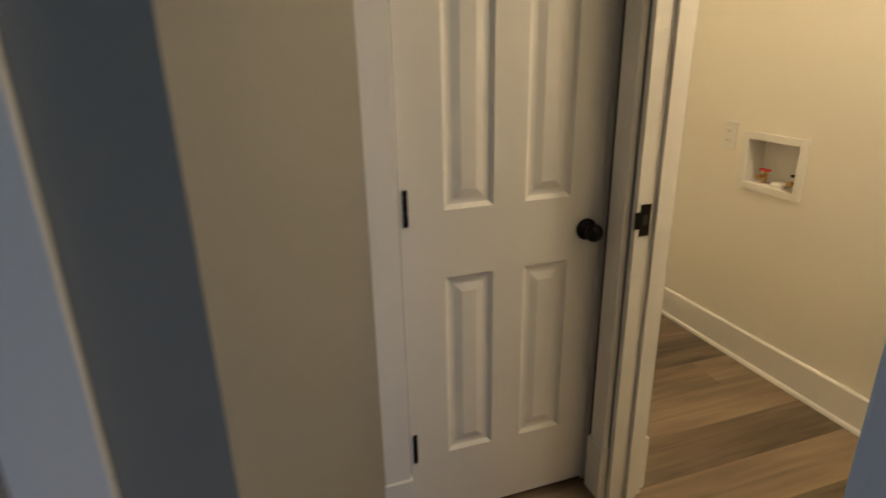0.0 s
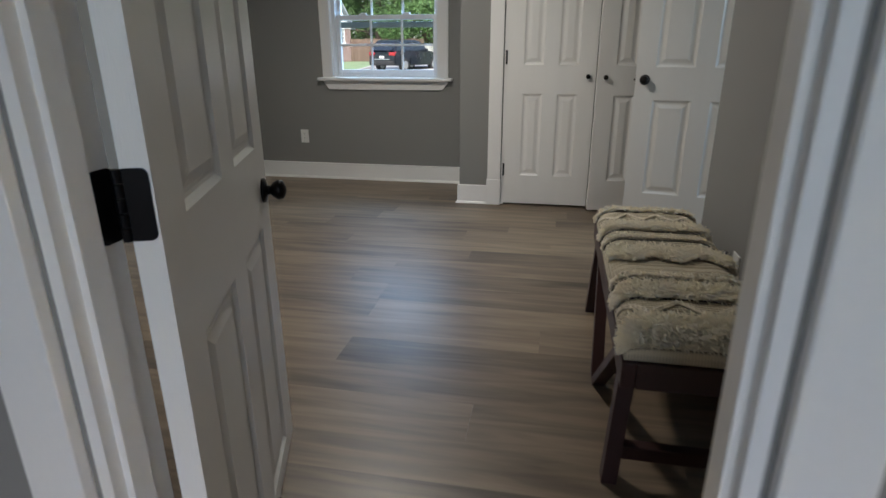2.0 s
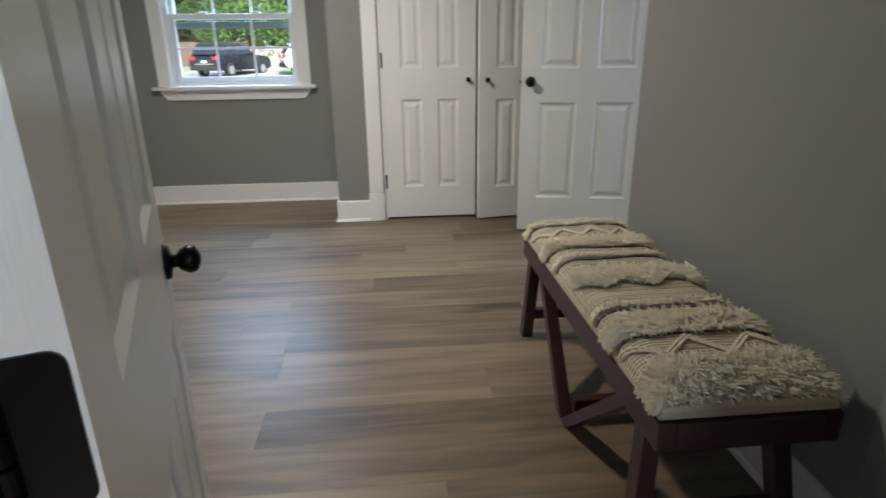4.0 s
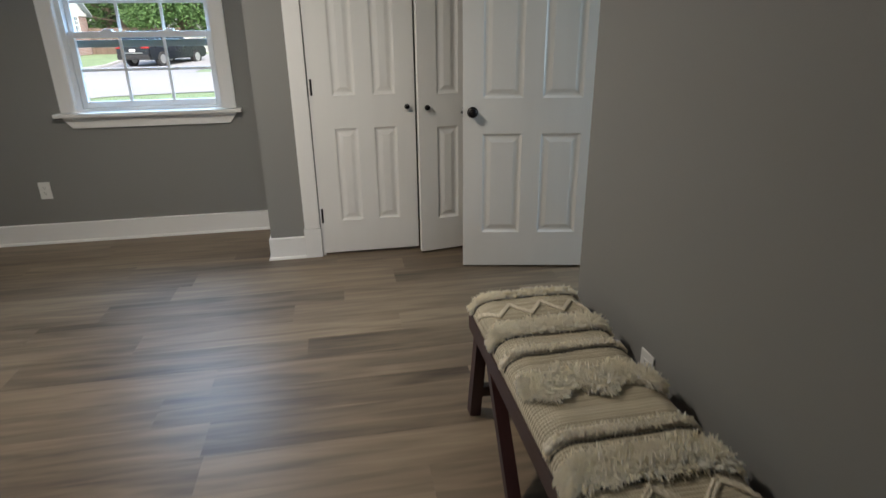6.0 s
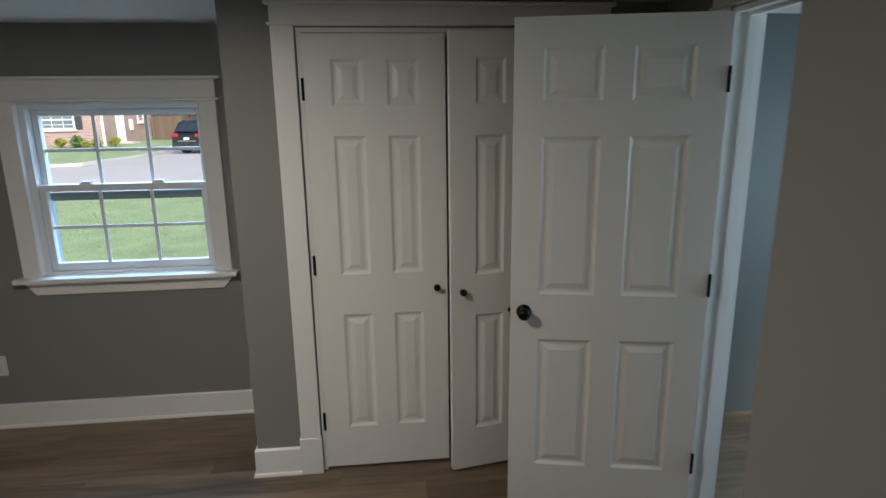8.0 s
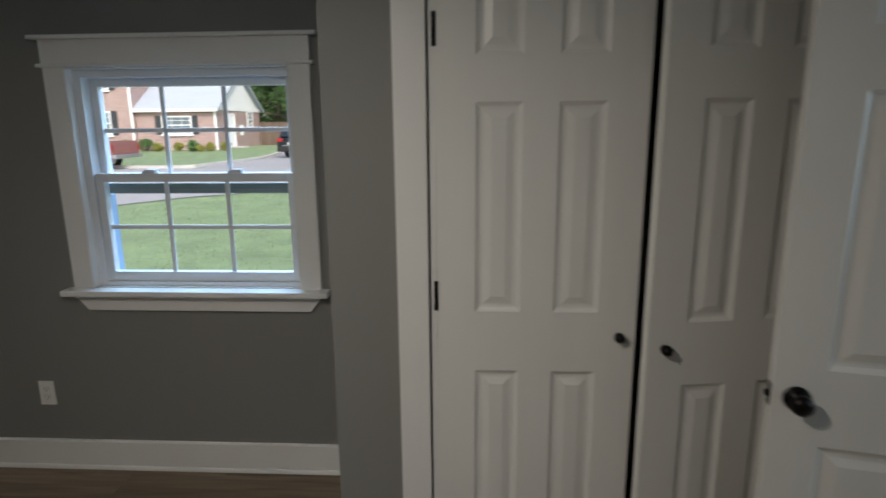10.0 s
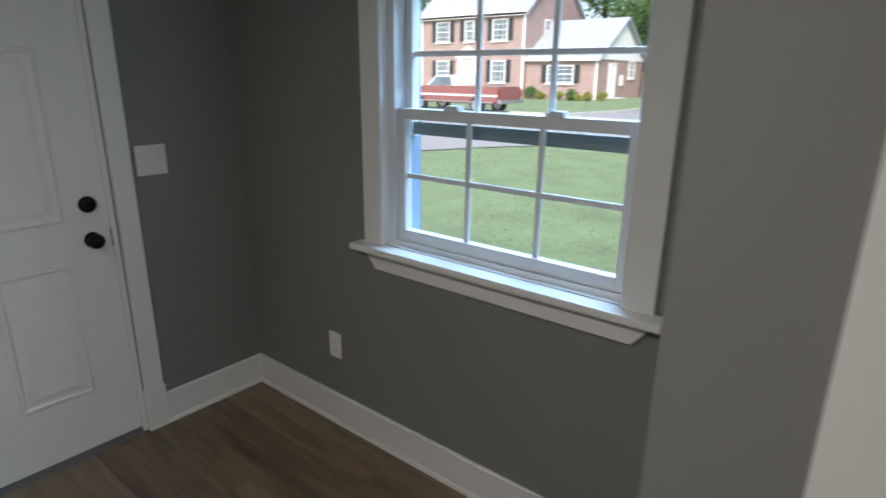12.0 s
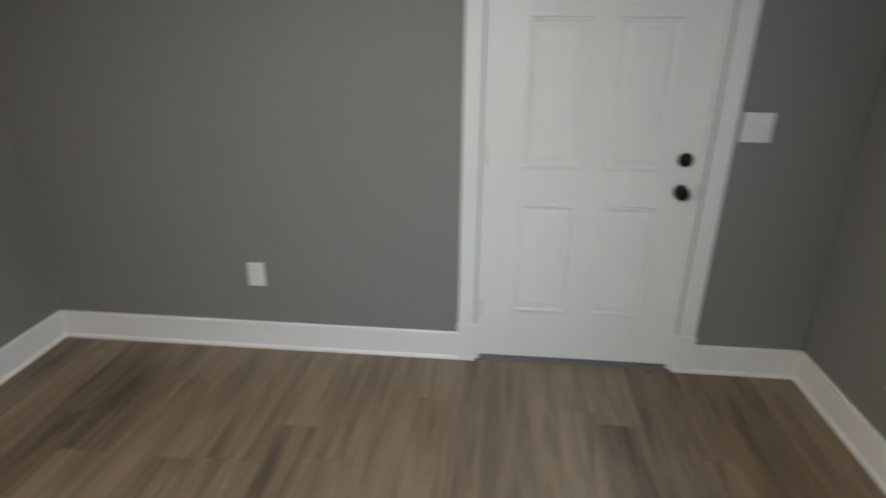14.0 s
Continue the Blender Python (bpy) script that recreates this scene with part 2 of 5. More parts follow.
SHRUB = mat("shrub_leaf", (0.20, 0.21, 0.035), 0.75, 2, 0.35, 0.0, 0.5, 0.3)
CAR_BLACK = mat("black_car_paint", (0.006, 0.008, 0.012), 0.28, 20, 0.05, 0.0, coat=0.15)
CAR_RED = mat("faded_red_car_paint", (0.25, 0.098, 0.088), 0.32, 6, 0.08, 0.0, coat=0.4)
CAR_WHITE = mat("white_car_paint", (0.72, 0.73, 0.74), 0.22, 20, 0.02, 0.0, coat=0.6)
CAR_GLASS = mat("dark_car_glass", (0.015, 0.02, 0.028), 0.10, 10, 0.1, 0.0)
TYRE = mat("tyre_rubber", (0.02, 0.02, 0.02), 0.85)
RIM = mat("wheel_rim", (0.50, 0.50, 0.50), 0.3, metal=0.8)
TAIL = mat("red_tail_lamp", (0.34, 0.025, 0.025), 0.25)


# ---- mesh helpers ----
def mesh_from(name, verts, faces, material, smooth=False):
    me = bpy.data.meshes.new(name)
    me.from_pydata(verts, [], faces)
    me.materials.append(material)
    if smooth:
        me.polygons.foreach_set("use_smooth", [True] * len(me.polygons))
    me.update()
    return me


class Shape:
    """A growing list of vertices and faces, turned into one mesh."""

    def __init__(self):
        self.v, self.f = [], []

    def add(self, verts, faces):
        n = len(self.v)
        self.v.extend(tuple(p) for p in verts)
        self.f.extend(tuple(i + n for i in q) for q in faces)
        return self

    def box(self, a, b, bevel=0.0):
        (x0, y0, z0), (x1, y1, z1) = a, b
        if bevel <= 0:
            return self.add([(x0, y0, z0), (x1, y0, z0), (x1, y1, z0), (x0, y1, z0), (x0, y0, z1), (x1, y0, z1), (x1, y1, z1), (x0, y1, z1)],
                            [(3, 2, 1, 0), (4, 5, 6, 7), (0, 1, 5, 4), (1, 2, 6, 5), (2, 3, 7, 6), (3, 0, 4, 7)])
        bm = bmesh.new()
        bmesh.ops.create_cube(bm, size=1)
        for v in bm.verts:
            v.co = Vector(((x0 + x1) / 2 + v.co.x * (x1 - x0), (y0 + y1) / 2 + v.co.y * (y1 - y0), (z0 + z1) / 2 + v.co.z * (z1 - z0)))
        bmesh.ops.bevel(bm, geom=bm.edges[:], offset=bevel, segments=2, affect="EDGES", profile=0.6)
        bm.verts.index_update()
        self.add([v.co[:] for v in bm.verts], [[v.index for v in f.verts] for f in bm.faces])
        bm.free()
        return self

    def beam(self, p, q, w, d, up=(0, 0, 1)):
        """A square bar from p to q, w across and d along up."""
        p, q = Vector(p), Vector(q)
        ax = (q - p).normalized()
        side = ax.cross(Vector(up)).normalized()
        top = side.cross(ax).normalized()
        vs = [e + side * (sx * w / 2) + top * (sy * d / 2) for e in (p, q) for sx, sy in ((-1, -1), (1, -1), (1, 1), (-1, 1))]
        return self.add([v[:] for v in vs], [(3, 2, 1, 0), (4, 5, 6, 7), (0, 1, 5, 4), (1, 2, 6, 5), (2, 3, 7, 6), (3, 0, 4, 7)])

    def prism(self, pts, z0, z1):
        n = len(pts)
        vs = [(x, y, z0) for x, y in pts] + [(x, y, z1) for x, y in pts]
        return self.add(vs, [tuple(reversed(range(n))), tuple(range(n, 2 * n))] + [(i, (i + 1) % n, n + (i + 1) % n, n + i) for i in range(n)])

    def extrude_x(self, profile, x0, x1):
        """A profile of (y, z) points drawn out along x."""
        n = len(profile)
        vs = [(x0, y, z) for y, z in profile] + [(x1, y, z) for y, z in profile]
        return self.add(vs, [tuple(range(n)), tuple(reversed(range(n, 2 * n)))] + [(i, n + i, n + (i + 1) % n, (i + 1) % n) for i in range(n)])

    def turn(self, profile, axis_from, axis_to, seg=20):
        """A lathed body: (distance along the axis, radius) points."""
        a, b = Vector(axis_from), Vector(axis_to)
        ax = (b - a).normalized()
        s = ax.orthogonal().normalized()
        t = ax.cross(s)
        vs = []
        for d, r in profile:
            for k in range(seg):
                w = 2 * math.pi * k / seg
                vs.append((a + ax * d + (s * math.cos(w) + t * math.sin(w)) * r)[:])
        fs = [(i * seg + k, i * seg + (k + 1) % seg, (i + 1) * seg + (k + 1) % seg, (i + 1) * seg + k) for i in range(len(profile) - 1) for k in range(seg)]
        fs += [tuple(reversed(range(seg))), tuple(range((len(profile) - 1) * seg, len(profile) * seg))]
        return self.add(vs, fs)

    def moved(self, m):
        self.v = [(m @ Vector(p))[:] for p in self.v]
        return self


def thing(name, where, label, category, group="", kind=""):
    ob = new(name)
    ob.matrix_world = where if isinstance(where, Matrix) else pose(*where)
    return tagged(ob, label, category, group, kind)


def part(name, shape, material, parent, label="", smooth=False):
    ob = new(name, mesh_from(name, shape.v, shape.f, material, smooth))
    ob.parent = parent
    return tagged(ob, label)


def struct(name, shape, material, label="", category=""):
    return tagged(new(name, mesh_from(name, shape.v, shape.f, material)), label, category, kind="structure")


# ---- plan ----
WEST, EAST, NORTH, SOUTH = -3.13, 0.285, 5.28, 1.67
CEILING, HALL_FLOOR, TOP = 2.17, -0.29, 2.35
HALL_Y, ROOM_Y = 0.97, 1.07
JAMB_L, JAMB_R, DOOR_TOP = -0.902, -0.135, 1.93
CLOSET_Y, CLOSET_X, CLOSET_L, CLOSET_R = 4.632, -1.045, -0.735, 0.505
ALCOVE_Y, ALCOVE_X = 3.005, 0.868
E_Y0, E_Y1 = 3.36, 4.14
WIN_L, WIN_R, WIN_B, WIN_T = -2.247, -1.337, 0.875, 1.79
FRONT_Y0, FRONT_Y1 = 3.785, 4.708
HD_L, HD_R, HD_Y = 0.475, 1.060, 1.60
LAU_X0, LAU_X1, LAU_Y0, LAU_Y1 = 1.065, 1.175, 0.74, 1.50
LAUNDRY_EAST = 2.10

# walls, each with its openings
s = Shape()
s.box((WEST - 0.14, NORTH, -0.55), (WIN_L, NORTH + 0.2, TOP)).box((WIN_R, NORTH, -0.55), (2.6, NORTH + 0.2, TOP))
s.box((WIN_L, NORTH, -0.55), (WIN_R, NORTH + 0.2, WIN_B)).box((WIN_L, NORTH, WIN_T), (WIN_R, NORTH + 0.2, TOP))
struct("wall_north", s, PAINT, "mid-grey painted wall round the window", "wall")
s = Shape()
s.box((WEST - 0.14, SOUTH - 0.1, -0.55), (WEST, FRONT_Y0, TOP)).box((WEST - 0.14, FRONT_Y1, -0.55), (WEST, NORTH, TOP))
s.box((WEST - 0.14, FRONT_Y0, 2.06), (WEST, FRONT_Y1, TOP)).box((WEST - 0.14, FRONT_Y0, -0.55), (WEST, FRONT_Y1, -0.012))
struct("wall_west", s, PAINT, "mid-grey painted wall with the front door", "wall")
s = Shape().box((WEST, SOUTH - 0.1, -0.55), (-1.62, SOUTH, TOP)).box((-1.72, ROOM_Y, -0.55), (-1.62, SOUTH - 0.1, TOP))
s.box((-1.95, HALL_Y, -0.55), (JAMB_L, ROOM_Y, TOP)).box((JAMB_L, HALL_Y, DOOR_TOP), (JAMB_R, ROOM_Y, TOP)).box((JAMB_R, HALL_Y, -0.55), (-0.05, ROOM_Y, TOP))
struct("wall_south", s, PAINT, "grey painted wall with the hall doorway", "wall")
s = Shape().prism([(-0.05, HALL_Y), (0.085, HALL_Y), (0.405, HD_Y), (0.40, 1.71), (EAST, 1.71), (-0.05, ROOM_Y)], -0.55, TOP)
struct("wall_diagonal", s, PAINT, "short slanting grey wall between hall and room", "wall")
s = Shape().box((EAST, 1.71, -0.55), (0.40, ALCOVE_Y, TOP)).box((0.40, ALCOVE_Y - 0.12, -0.55), (ALCOVE_X, ALCOVE_Y, TOP))
struct("wall_east", s, PAINT, "mid-grey painted wall behind the bench", "wall")
s = Shape().box((ALCOVE_X, ALCOVE_Y - 0.12, -0.55), (ALCOVE_X + 0.12, E_Y0, TOP)).box((ALCOVE_X, E_Y1, -0.55), (ALCOVE_X + 0.12, CLOSET_Y, TOP))
s.box((ALCOVE_X, E_Y0, 2.06), (ALCOVE_X + 0.12, E_Y1, TOP))
struct("wall_alcove", s, PAINT, "grey painted wall with an open doorway", "wall")
s = Shape().box((CLOSET_X, CLOSET_Y, -0.55), (CLOSET_L, CLOSET_Y + 0.11, TOP)).box((CLOSET_R, CLOSET_Y, -0.55), (ALCOVE_X + 0.12, CLOSET_Y + 0.11, TOP))
s.box((CLOSET_L, CLOSET_Y, 2.06), (CLOSET_R, CLOSET_Y + 0.11, TOP))
struct("wall_closet_return", Shape().box((CLOSET_X, CLOSET_Y + 0.11, -0.55), (CLOSET_X + 0.1, NORTH, TOP)), PAINT, "grey painted end of the closet", "wall")
struct("wall_closet_end", Shape().box((0.92, CLOSET_Y + 0.11, -0.55), (1.02, NORTH, TOP)), PAINT, "grey painted inner end of the closet", "wall")
struct("wall_closet", s, PAINT, "grey painted closet wall standing out into the room", "wall")
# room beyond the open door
# the gap in its east wall is unseen, added to let daylight in
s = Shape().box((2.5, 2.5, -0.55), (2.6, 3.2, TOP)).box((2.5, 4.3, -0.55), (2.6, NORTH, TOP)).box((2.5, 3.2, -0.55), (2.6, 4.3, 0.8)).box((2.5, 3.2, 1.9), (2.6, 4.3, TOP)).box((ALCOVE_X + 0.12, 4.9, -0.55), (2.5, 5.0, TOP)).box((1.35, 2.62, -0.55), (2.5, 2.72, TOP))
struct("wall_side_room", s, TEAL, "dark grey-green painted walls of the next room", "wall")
# hall and laundry
s = Shape().box((-1.95, -1.6, -0.55), (-1.85, HALL_Y, TOP))
# south wall; its opening is assumed, for the hall fill lamp
s.box((-1.85, -1.6, -0.55), (-0.70, -1.5, TOP)).box((0.60, -1.6, -0.55), (LAU_X0, -1.5, TOP)).box((-0.70, -1.6, -0.55), (0.60, -1.5, 0.5)).box((-0.70, -1.6, 1.9), (0.60, -1.5, TOP))
s.box((LAU_X0, -1.6, -0.55), (LAU_X1, LAU_Y0, TOP)).box((LAU_X0, LAU_Y0, 1.80), (LAU_X1, LAU_Y1, TOP)).box((LAU_X0, LAU_Y1, -0.55), (LAU_X1, 2.62, TOP))
s.box((0.40, HD_Y, -0.55), (HD_L, HD_Y + 0.11, TOP)).box((HD_R, HD_Y, -0.55), (LAU_X0, HD_Y + 0.11, TOP)).box((HD_L, HD_Y, 1.80), (HD_R, HD_Y + 0.11, TOP))
s.box((0.40, HD_Y + 0.5, -0.55), (LAU_X0, HD_Y + 0.6, TOP))
struct("wall_hall", s, PAINT, "grey painted hall walls with doorways", "wall")
s = Shape().box((LAUNDRY_EAST, -0.3, -0.55), (LAUNDRY_EAST + 0.1, 1.885, TOP)).box((LAUNDRY_EAST, 2.158, -0.55), (LAUNDRY_EAST + 0.1, 2.62, TOP))
s.box((LAUNDRY_EAST, 1.885, -0.55), (LAUNDRY_EAST + 0.1, 2.158, 0.475)).box((LAUNDRY_EAST, 1.885, 0.68), (LAUNDRY_EAST + 0.1, 2.158, TOP))
s.box((LAU_X1, 2.55, -0.55), (LAUNDRY_EAST, 2.615, TOP)).box((LAU_X1, -0.3, -0.55), (LAUNDRY_EAST, -0.2, TOP))
s.box((LAU_X1, -0.2, -0.55), (LAU_X1 + 0.006, LAU_Y0 - 0.1, TOP)).box((LAU_X1, LAU_Y1 + 0.1, -0.55), (LAU_X1 + 0.006, 2.55, TOP))
struct("wall_laundry", s, LAUNDRY_PAINT, "cream white laundry room walls", "wall")
s = Shape().box((WEST - 0.14, -1.6, CEILING), (2.6, NORTH + 0.2, CEILING + 0.12))
struct("ceiling", s, CEIL, "plain white ceiling", "ceiling")


# ---- trim ----
def base_run(name, pts, z, height=0.141):
    """Baseboard with a shoe moulding along a line of floor points, the wall on the line's left."""
    ob = thing(name, (0, 0, 0), "white painted baseboard with shoe moulding", "baseboard", kind="structure")
    board, shoe = Shape(), Shape()
    for sh, prof in ((board, [(0, 0), (0.014, 0), (0.014, height - 0.006), (0.008, height), (0, height)]),
                     (shoe, [(0.014, 0), (0.026, 0), (0.025, 0.008), (0.021, 0.014), (0.014, 0.017)])):
        rows = []
        for i, p in enumerate(pts):
            p = Vector(p)
            n = []
            for a, b in ((pts[i - 1], pts[i]) if i else (None, None), (pts[i], pts[i + 1]) if i + 1 < len(pts) else (None, None)):
                if a:
                    d = (Vector(b) - Vector(a)).normalized()
                    n.append(Vector((d.y, -d.x)))
            if len(n) == 2:
                m = (n[0] + n[1]).normalized()
                m = m / max(0.3, m.dot(n[0]))
            else:
                m = n[0]
            rows.append([(p.x + m.x * o, p.y + m.y * o, z + h) for o, h in prof])
        k = len(prof)
        vs = [q for r in rows for q in r]
        fs = [(i * k + j, i * k + (j + 1) % k, (i + 1) * k + (j + 1) % k, (i + 1) * k + j) for i in range(len(rows) - 1) for j in range(k)]
        fs += [tuple(reversed(range(k))), tuple(range((len(rows) - 1) * k, len(rows) * k))]
        sh.add(vs, fs)
    part("board", board, TRIM, ob)
    part("shoe_moulding", shoe, TRIM, ob)
    return ob


base_run("baseboard_1", [(WEST, FRONT_Y1 + 0.088), (WEST, NORTH), (CLOSET_X, NORTH), (CLOSET_X, CLOSET_Y), (CLOSET_L - 0.105, CLOSET_Y)], 0)
base_run("baseboard_2", [(-1.62, ROOM_Y + 0.02), (-1.62, SOUTH), (WEST, SOUTH), (WEST, FRONT_Y0 - 0.088)], 0)
base_run("baseboard_3", [(EAST + 0.12, ALCOVE_Y), (EAST, ALCOVE_Y), (EAST, 1.71), (-0.02, 1.13)], 0)
base_run("baseboard_4", [(0.385, HD_Y - 0.04), (0.085, HALL_Y), (-0.045, HALL_Y)], HALL_FLOOR)
base_run("baseboard_5", [(LAU_X1 + 0.006, 2.55), (LAUNDRY_EAST, 2.55), (LAUNDRY_EAST, -0.2)], HALL_FLOOR)
base_run("baseboard_6", [(-1.85, -0.6), (-1.85, HALL_Y), (JAMB_L - 0.09, HALL_Y)], HALL_FLOOR)


def casing(name, width, height, m, face=0.10, plinth=0.19, head=0.085, legs=(True, True), depth=0.12, stop=0.05, label="white craftsman door casing with plinth blocks"):
    """Door casing in its own frame: the opening runs along x from 0 to width, the wall's face is y = 0 and the wall lies at y > 0."""
    ob = thing(name, m, label, "door casing", kind="structure")
    j = 0.018
    for k, (x0, x1) in enumerate(((-face, -0.006), (width + 0.006, width + face))):
        if not legs[k]:
            continue
        part("casing_leg", Shape().box((x0, -0.019, plinth), (x1, 0.0, height + 0.006), 0.002), TRIM, ob)
        if plinth:
            part("plinth_block", Shape().box((x0 - 0.006, -0.027, 0), (x1 + 0.005, 0.0, plinth), 0.003), TRIM, ob)
    if head:
        a, b = -face if legs[0] else 0, width + face if legs[1] else width
        part("head_casing", Shape().box((a, -0.020, height + 0.016), (b, 0, height + head), 0.002), TRIM, ob)
        part("head_fillet", Shape().box((a - 0.012, -0.028, height + 0.006), (b + 0.012, 0, height + 0.018), 0.004), TRIM, ob)
        part("head_cap", Shape().box((a - 0.018, -0.034, height + head), (b + 0.018, 0, height + head + 0.016), 0.004), TRIM, ob)
    jm = Shape().box((0, 0.001, 0), (j, depth, height)).box((width - j, 0.001, 0), (width, depth, height)).box((j, 0.001, height - j), (width - j, depth, height))
    part("jamb", jm, TRIM, ob)
    if stop:
        st = Shape().box((j, stop, 0), (j + 0.011, stop + 0.035, height - j)).box((width - j - 0.011, stop, 0), (width - j, stop + 0.035, height - j))
        st.box((j + 0.011, stop, height - j - 0.011), (width - j - 0.011, stop + 0.035, height - j))
        part("door_stop", st, TRIM, ob)
    return ob


def rz(x, y, z, deg):
    return pose(x, y, z, 0, 0, deg)


# closet, seen from the room (wall towards +y)
casing("casing_1", CLOSET_R - CLOSET_L, 2.06, rz(CLOSET_L, CLOSET_Y, 0, 0), depth=0.11, stop=0)
# alcove doorway: wall towards +x, seen from -x
casing("casing_2", E_Y1 - E_Y0, 2.06, rz(ALCOVE_X, E_Y1, 0, -90), head=0.08)
# front door: wall towards -x
casing("casing_3", FRONT_Y1 - FRONT_Y0, 2.06, rz(WEST, FRONT_Y0, 0, 90), depth=0.14, stop=0.075, face=0.082)
# doorway between hall and room, hall side
casing("casing_4", JAMB_R - JAMB_L, DOOR_TOP - HALL_FLOOR, rz(JAMB_L, HALL_Y, HALL_FLOOR, 0), face=0.088, depth=0.10, stop=0.022)
# hall door
casing("casing_5", HD_R - HD_L, 1.80 - HALL_FLOOR, rz(HD_L, HD_Y, HALL_FLOOR, 0), face=0.082, legs=(True, False), depth=0.11, stop=0.045)
# laundry doorway: wall towards +x
casing("casing_6", LAU_Y1 - LAU_Y0, 1.80 - HALL_FLOOR, rz(LAU_X0, LAU_Y1, HALL_FLOOR, -90), face=0.072, legs=(True, True), depth=0.115, stop=0.055)
casing("casing_7", LAU_Y1 - LAU_Y0, 1.80 - HALL_FLOOR, rz(LAU_X1 + 0.006, LAU_Y0, HALL_FLOOR, 90), face=0.085, depth=0.002, stop=0)


# ---- doors ----
ROWS_STD = [(0.21, 0.787), (0.979, 1.603), (1.73, 1.924)]


def panel_loft(x0, x1, z0, z1, y, side, steps):
    """Nested rectangles from the frame's edge inwards: (inset, depth) steps, side -1 faces -y."""
    vs, fs = [], []
    for o, d in steps:
        yy = y - side * d
        vs += [(x0 + o, yy, z0 + o), (x1 - o, yy, z0 + o), (x1 - o, yy, z1 - o), (x0 + o, yy, z1 - o)]
    for i in range(len(steps) - 1):
        for k in range(4):
            q = (i * 4 + k, i * 4 + (k + 1) % 4, (i + 1) * 4 + (k + 1) % 4, (i + 1) * 4 + k)
            fs.append(q if side < 0 else tuple(reversed(q)))
    n = (len(steps) - 1) * 4
    fs.append((n, n + 1, n + 2, n + 3) if side < 0 else (n + 3, n + 2, n + 1, n))
    return vs, fs


def rounded_plate(a0, a1, z0, z1, x0, x1, r):
    """A thin plate across x with rounded corners, as vertices and faces."""
    ring = []
    for ca, cz, w0 in ((a1 - r, z0 + r, -90), (a1 - r, z1 - r, 0), (a0 + r, z1 - r, 90), (a0 + r, z0 + r, 180)):
        for k in range(5):
            t = radians(w0 + 22.5 * k)
            ring.append((ca + r * math.cos(t), cz + r * math.sin(t)))
    n = len(ring)
    vs = [(x, a, z) for x in (x0, x1) for a, z in ring]
    return vs, [tuple(reversed(range(n))), tuple(range(n, 2 * n))] + [(i, (i + 1) % n, n + (i + 1) % n, n + i) for i in range(n)]


def knob(parent, x, y, z, side, r=0.025, reach=0.056, rose=0.030, name="knob"):
    s = Shape().turn([(0, rose), (0.006, rose), (0.010, rose * 0.85), (0.012, 0.012), (reach - 0.036, 0.011), (reach - 0.030, r * 0.75), (reach - 0.018, r), (reach - 0.006, r * 0.9), (reach, r * 0.45), (reach + 0.002, 0.003)],
                     (x, y, z), (x, y + side, z), 24)
    return part(name, s, BLACK, parent, "black bronze round knob", smooth=True)


def door_leaf(name, width, height, m, rows, label, stile=0.11, mull=0.105, thick=0.035, knob_z=0.905, knob_x=None, knobs=(-1, 1), hinges=(0.25, 1.03, 1.80),
              small=False, hinge_side=-1, latch=True, group="", hinge_style="edge", material=None, steps=None, hinge_mat=None):
    """A six-panel door in its own frame: hinged at x = 0, its faces y = 0 and y = thick, panels on both faces."""
    material = material or DOOR
    ob = thing(name, m, label, "door", group)
    steps = steps or [(0, 0), (0.012, 0.008), (0.019, 0.009), (0.026, 0.0085), (0.047, 0.002)]
    fr = Shape()
    cuts = [0.0] + [z for r in rows for z in r] + [height]
    xs = (0, stile), ((width - mull) / 2, (width + mull) / 2), (width - stile, width)
    fr.box((xs[0][0], 0, 0), (xs[0][1], thick, height)).box((xs[2][0], 0, 0), (xs[2][1], thick, height))
    for i in range(0, len(cuts), 2):
        fr.box((xs[0][1], 0, cuts[i]), (xs[2][0], thick, cuts[i + 1]))
    for z0, z1 in rows:
        fr.box((xs[1][0], 0, z0), (xs[1][1], thick, z1))
    part("frame", fr, material, ob)
    for z0, z1 in rows:
        for a, b in ((xs[0][1], xs[1][0]), (xs[1][1], xs[2][0])):
            p = Shape()
            p.add(*panel_loft(a, b, z0, z1, 0, -1, steps))
            p.add(*panel_loft(a, b, z0, z1, thick, 1, steps))
            part("panel", p, material, ob)
    kx = knob_x if knob_x is not None else width - 0.062
    for side in knobs:
        if small:
            knob(ob, kx, 0 if side < 0 else thick, knob_z, side, r=0.016, reach=0.034, rose=0.011)
        else:
            knob(ob, kx, 0 if side < 0 else thick, knob_z, side)
    if latch:
        part("latch_plate", Shape().box((width - 0.001, thick / 2 - 0.012, knob_z - 0.028), (width + 0.0015, thick / 2 + 0.012, knob_z + 0.028)).box((width, thick / 2 - 0.006, knob_z - 0.006), (width + 0.010, thick / 2 + 0.006, knob_z + 0.006)), BLACK, ob, "black latch plate")
    for z in hinges:
        yk = -0.004 if hinge_side < 0 else thick + 0.004
        h = Shape()
        for k in range(5):
            h.turn([(0, 0.0045), (0.0008, 0.0060), (0.0166, 0.0060), (0.0174, 0.0045)], (-0.003, yk, z - 0.046 + 0.0186 * k), (-0.003, yk, z + 1), 12)
        if hinge_style == "leaf":
            y0, y1 = (yk, yk + 0.036) if hinge_side < 0 else (yk - 0.036, yk)
            h.add(*rounded_plate(y0, y1, z - 0.046, z + 0.046, -0.0022, 0.0005, 0.009))
        else:
            h.box((-0.006, yk - 0.002, z - 0.045), (0.003, yk + 0.005, z + 0.045))
        part("hinge", h, hinge_mat or BLACK, ob, "black hinge")
    return ob


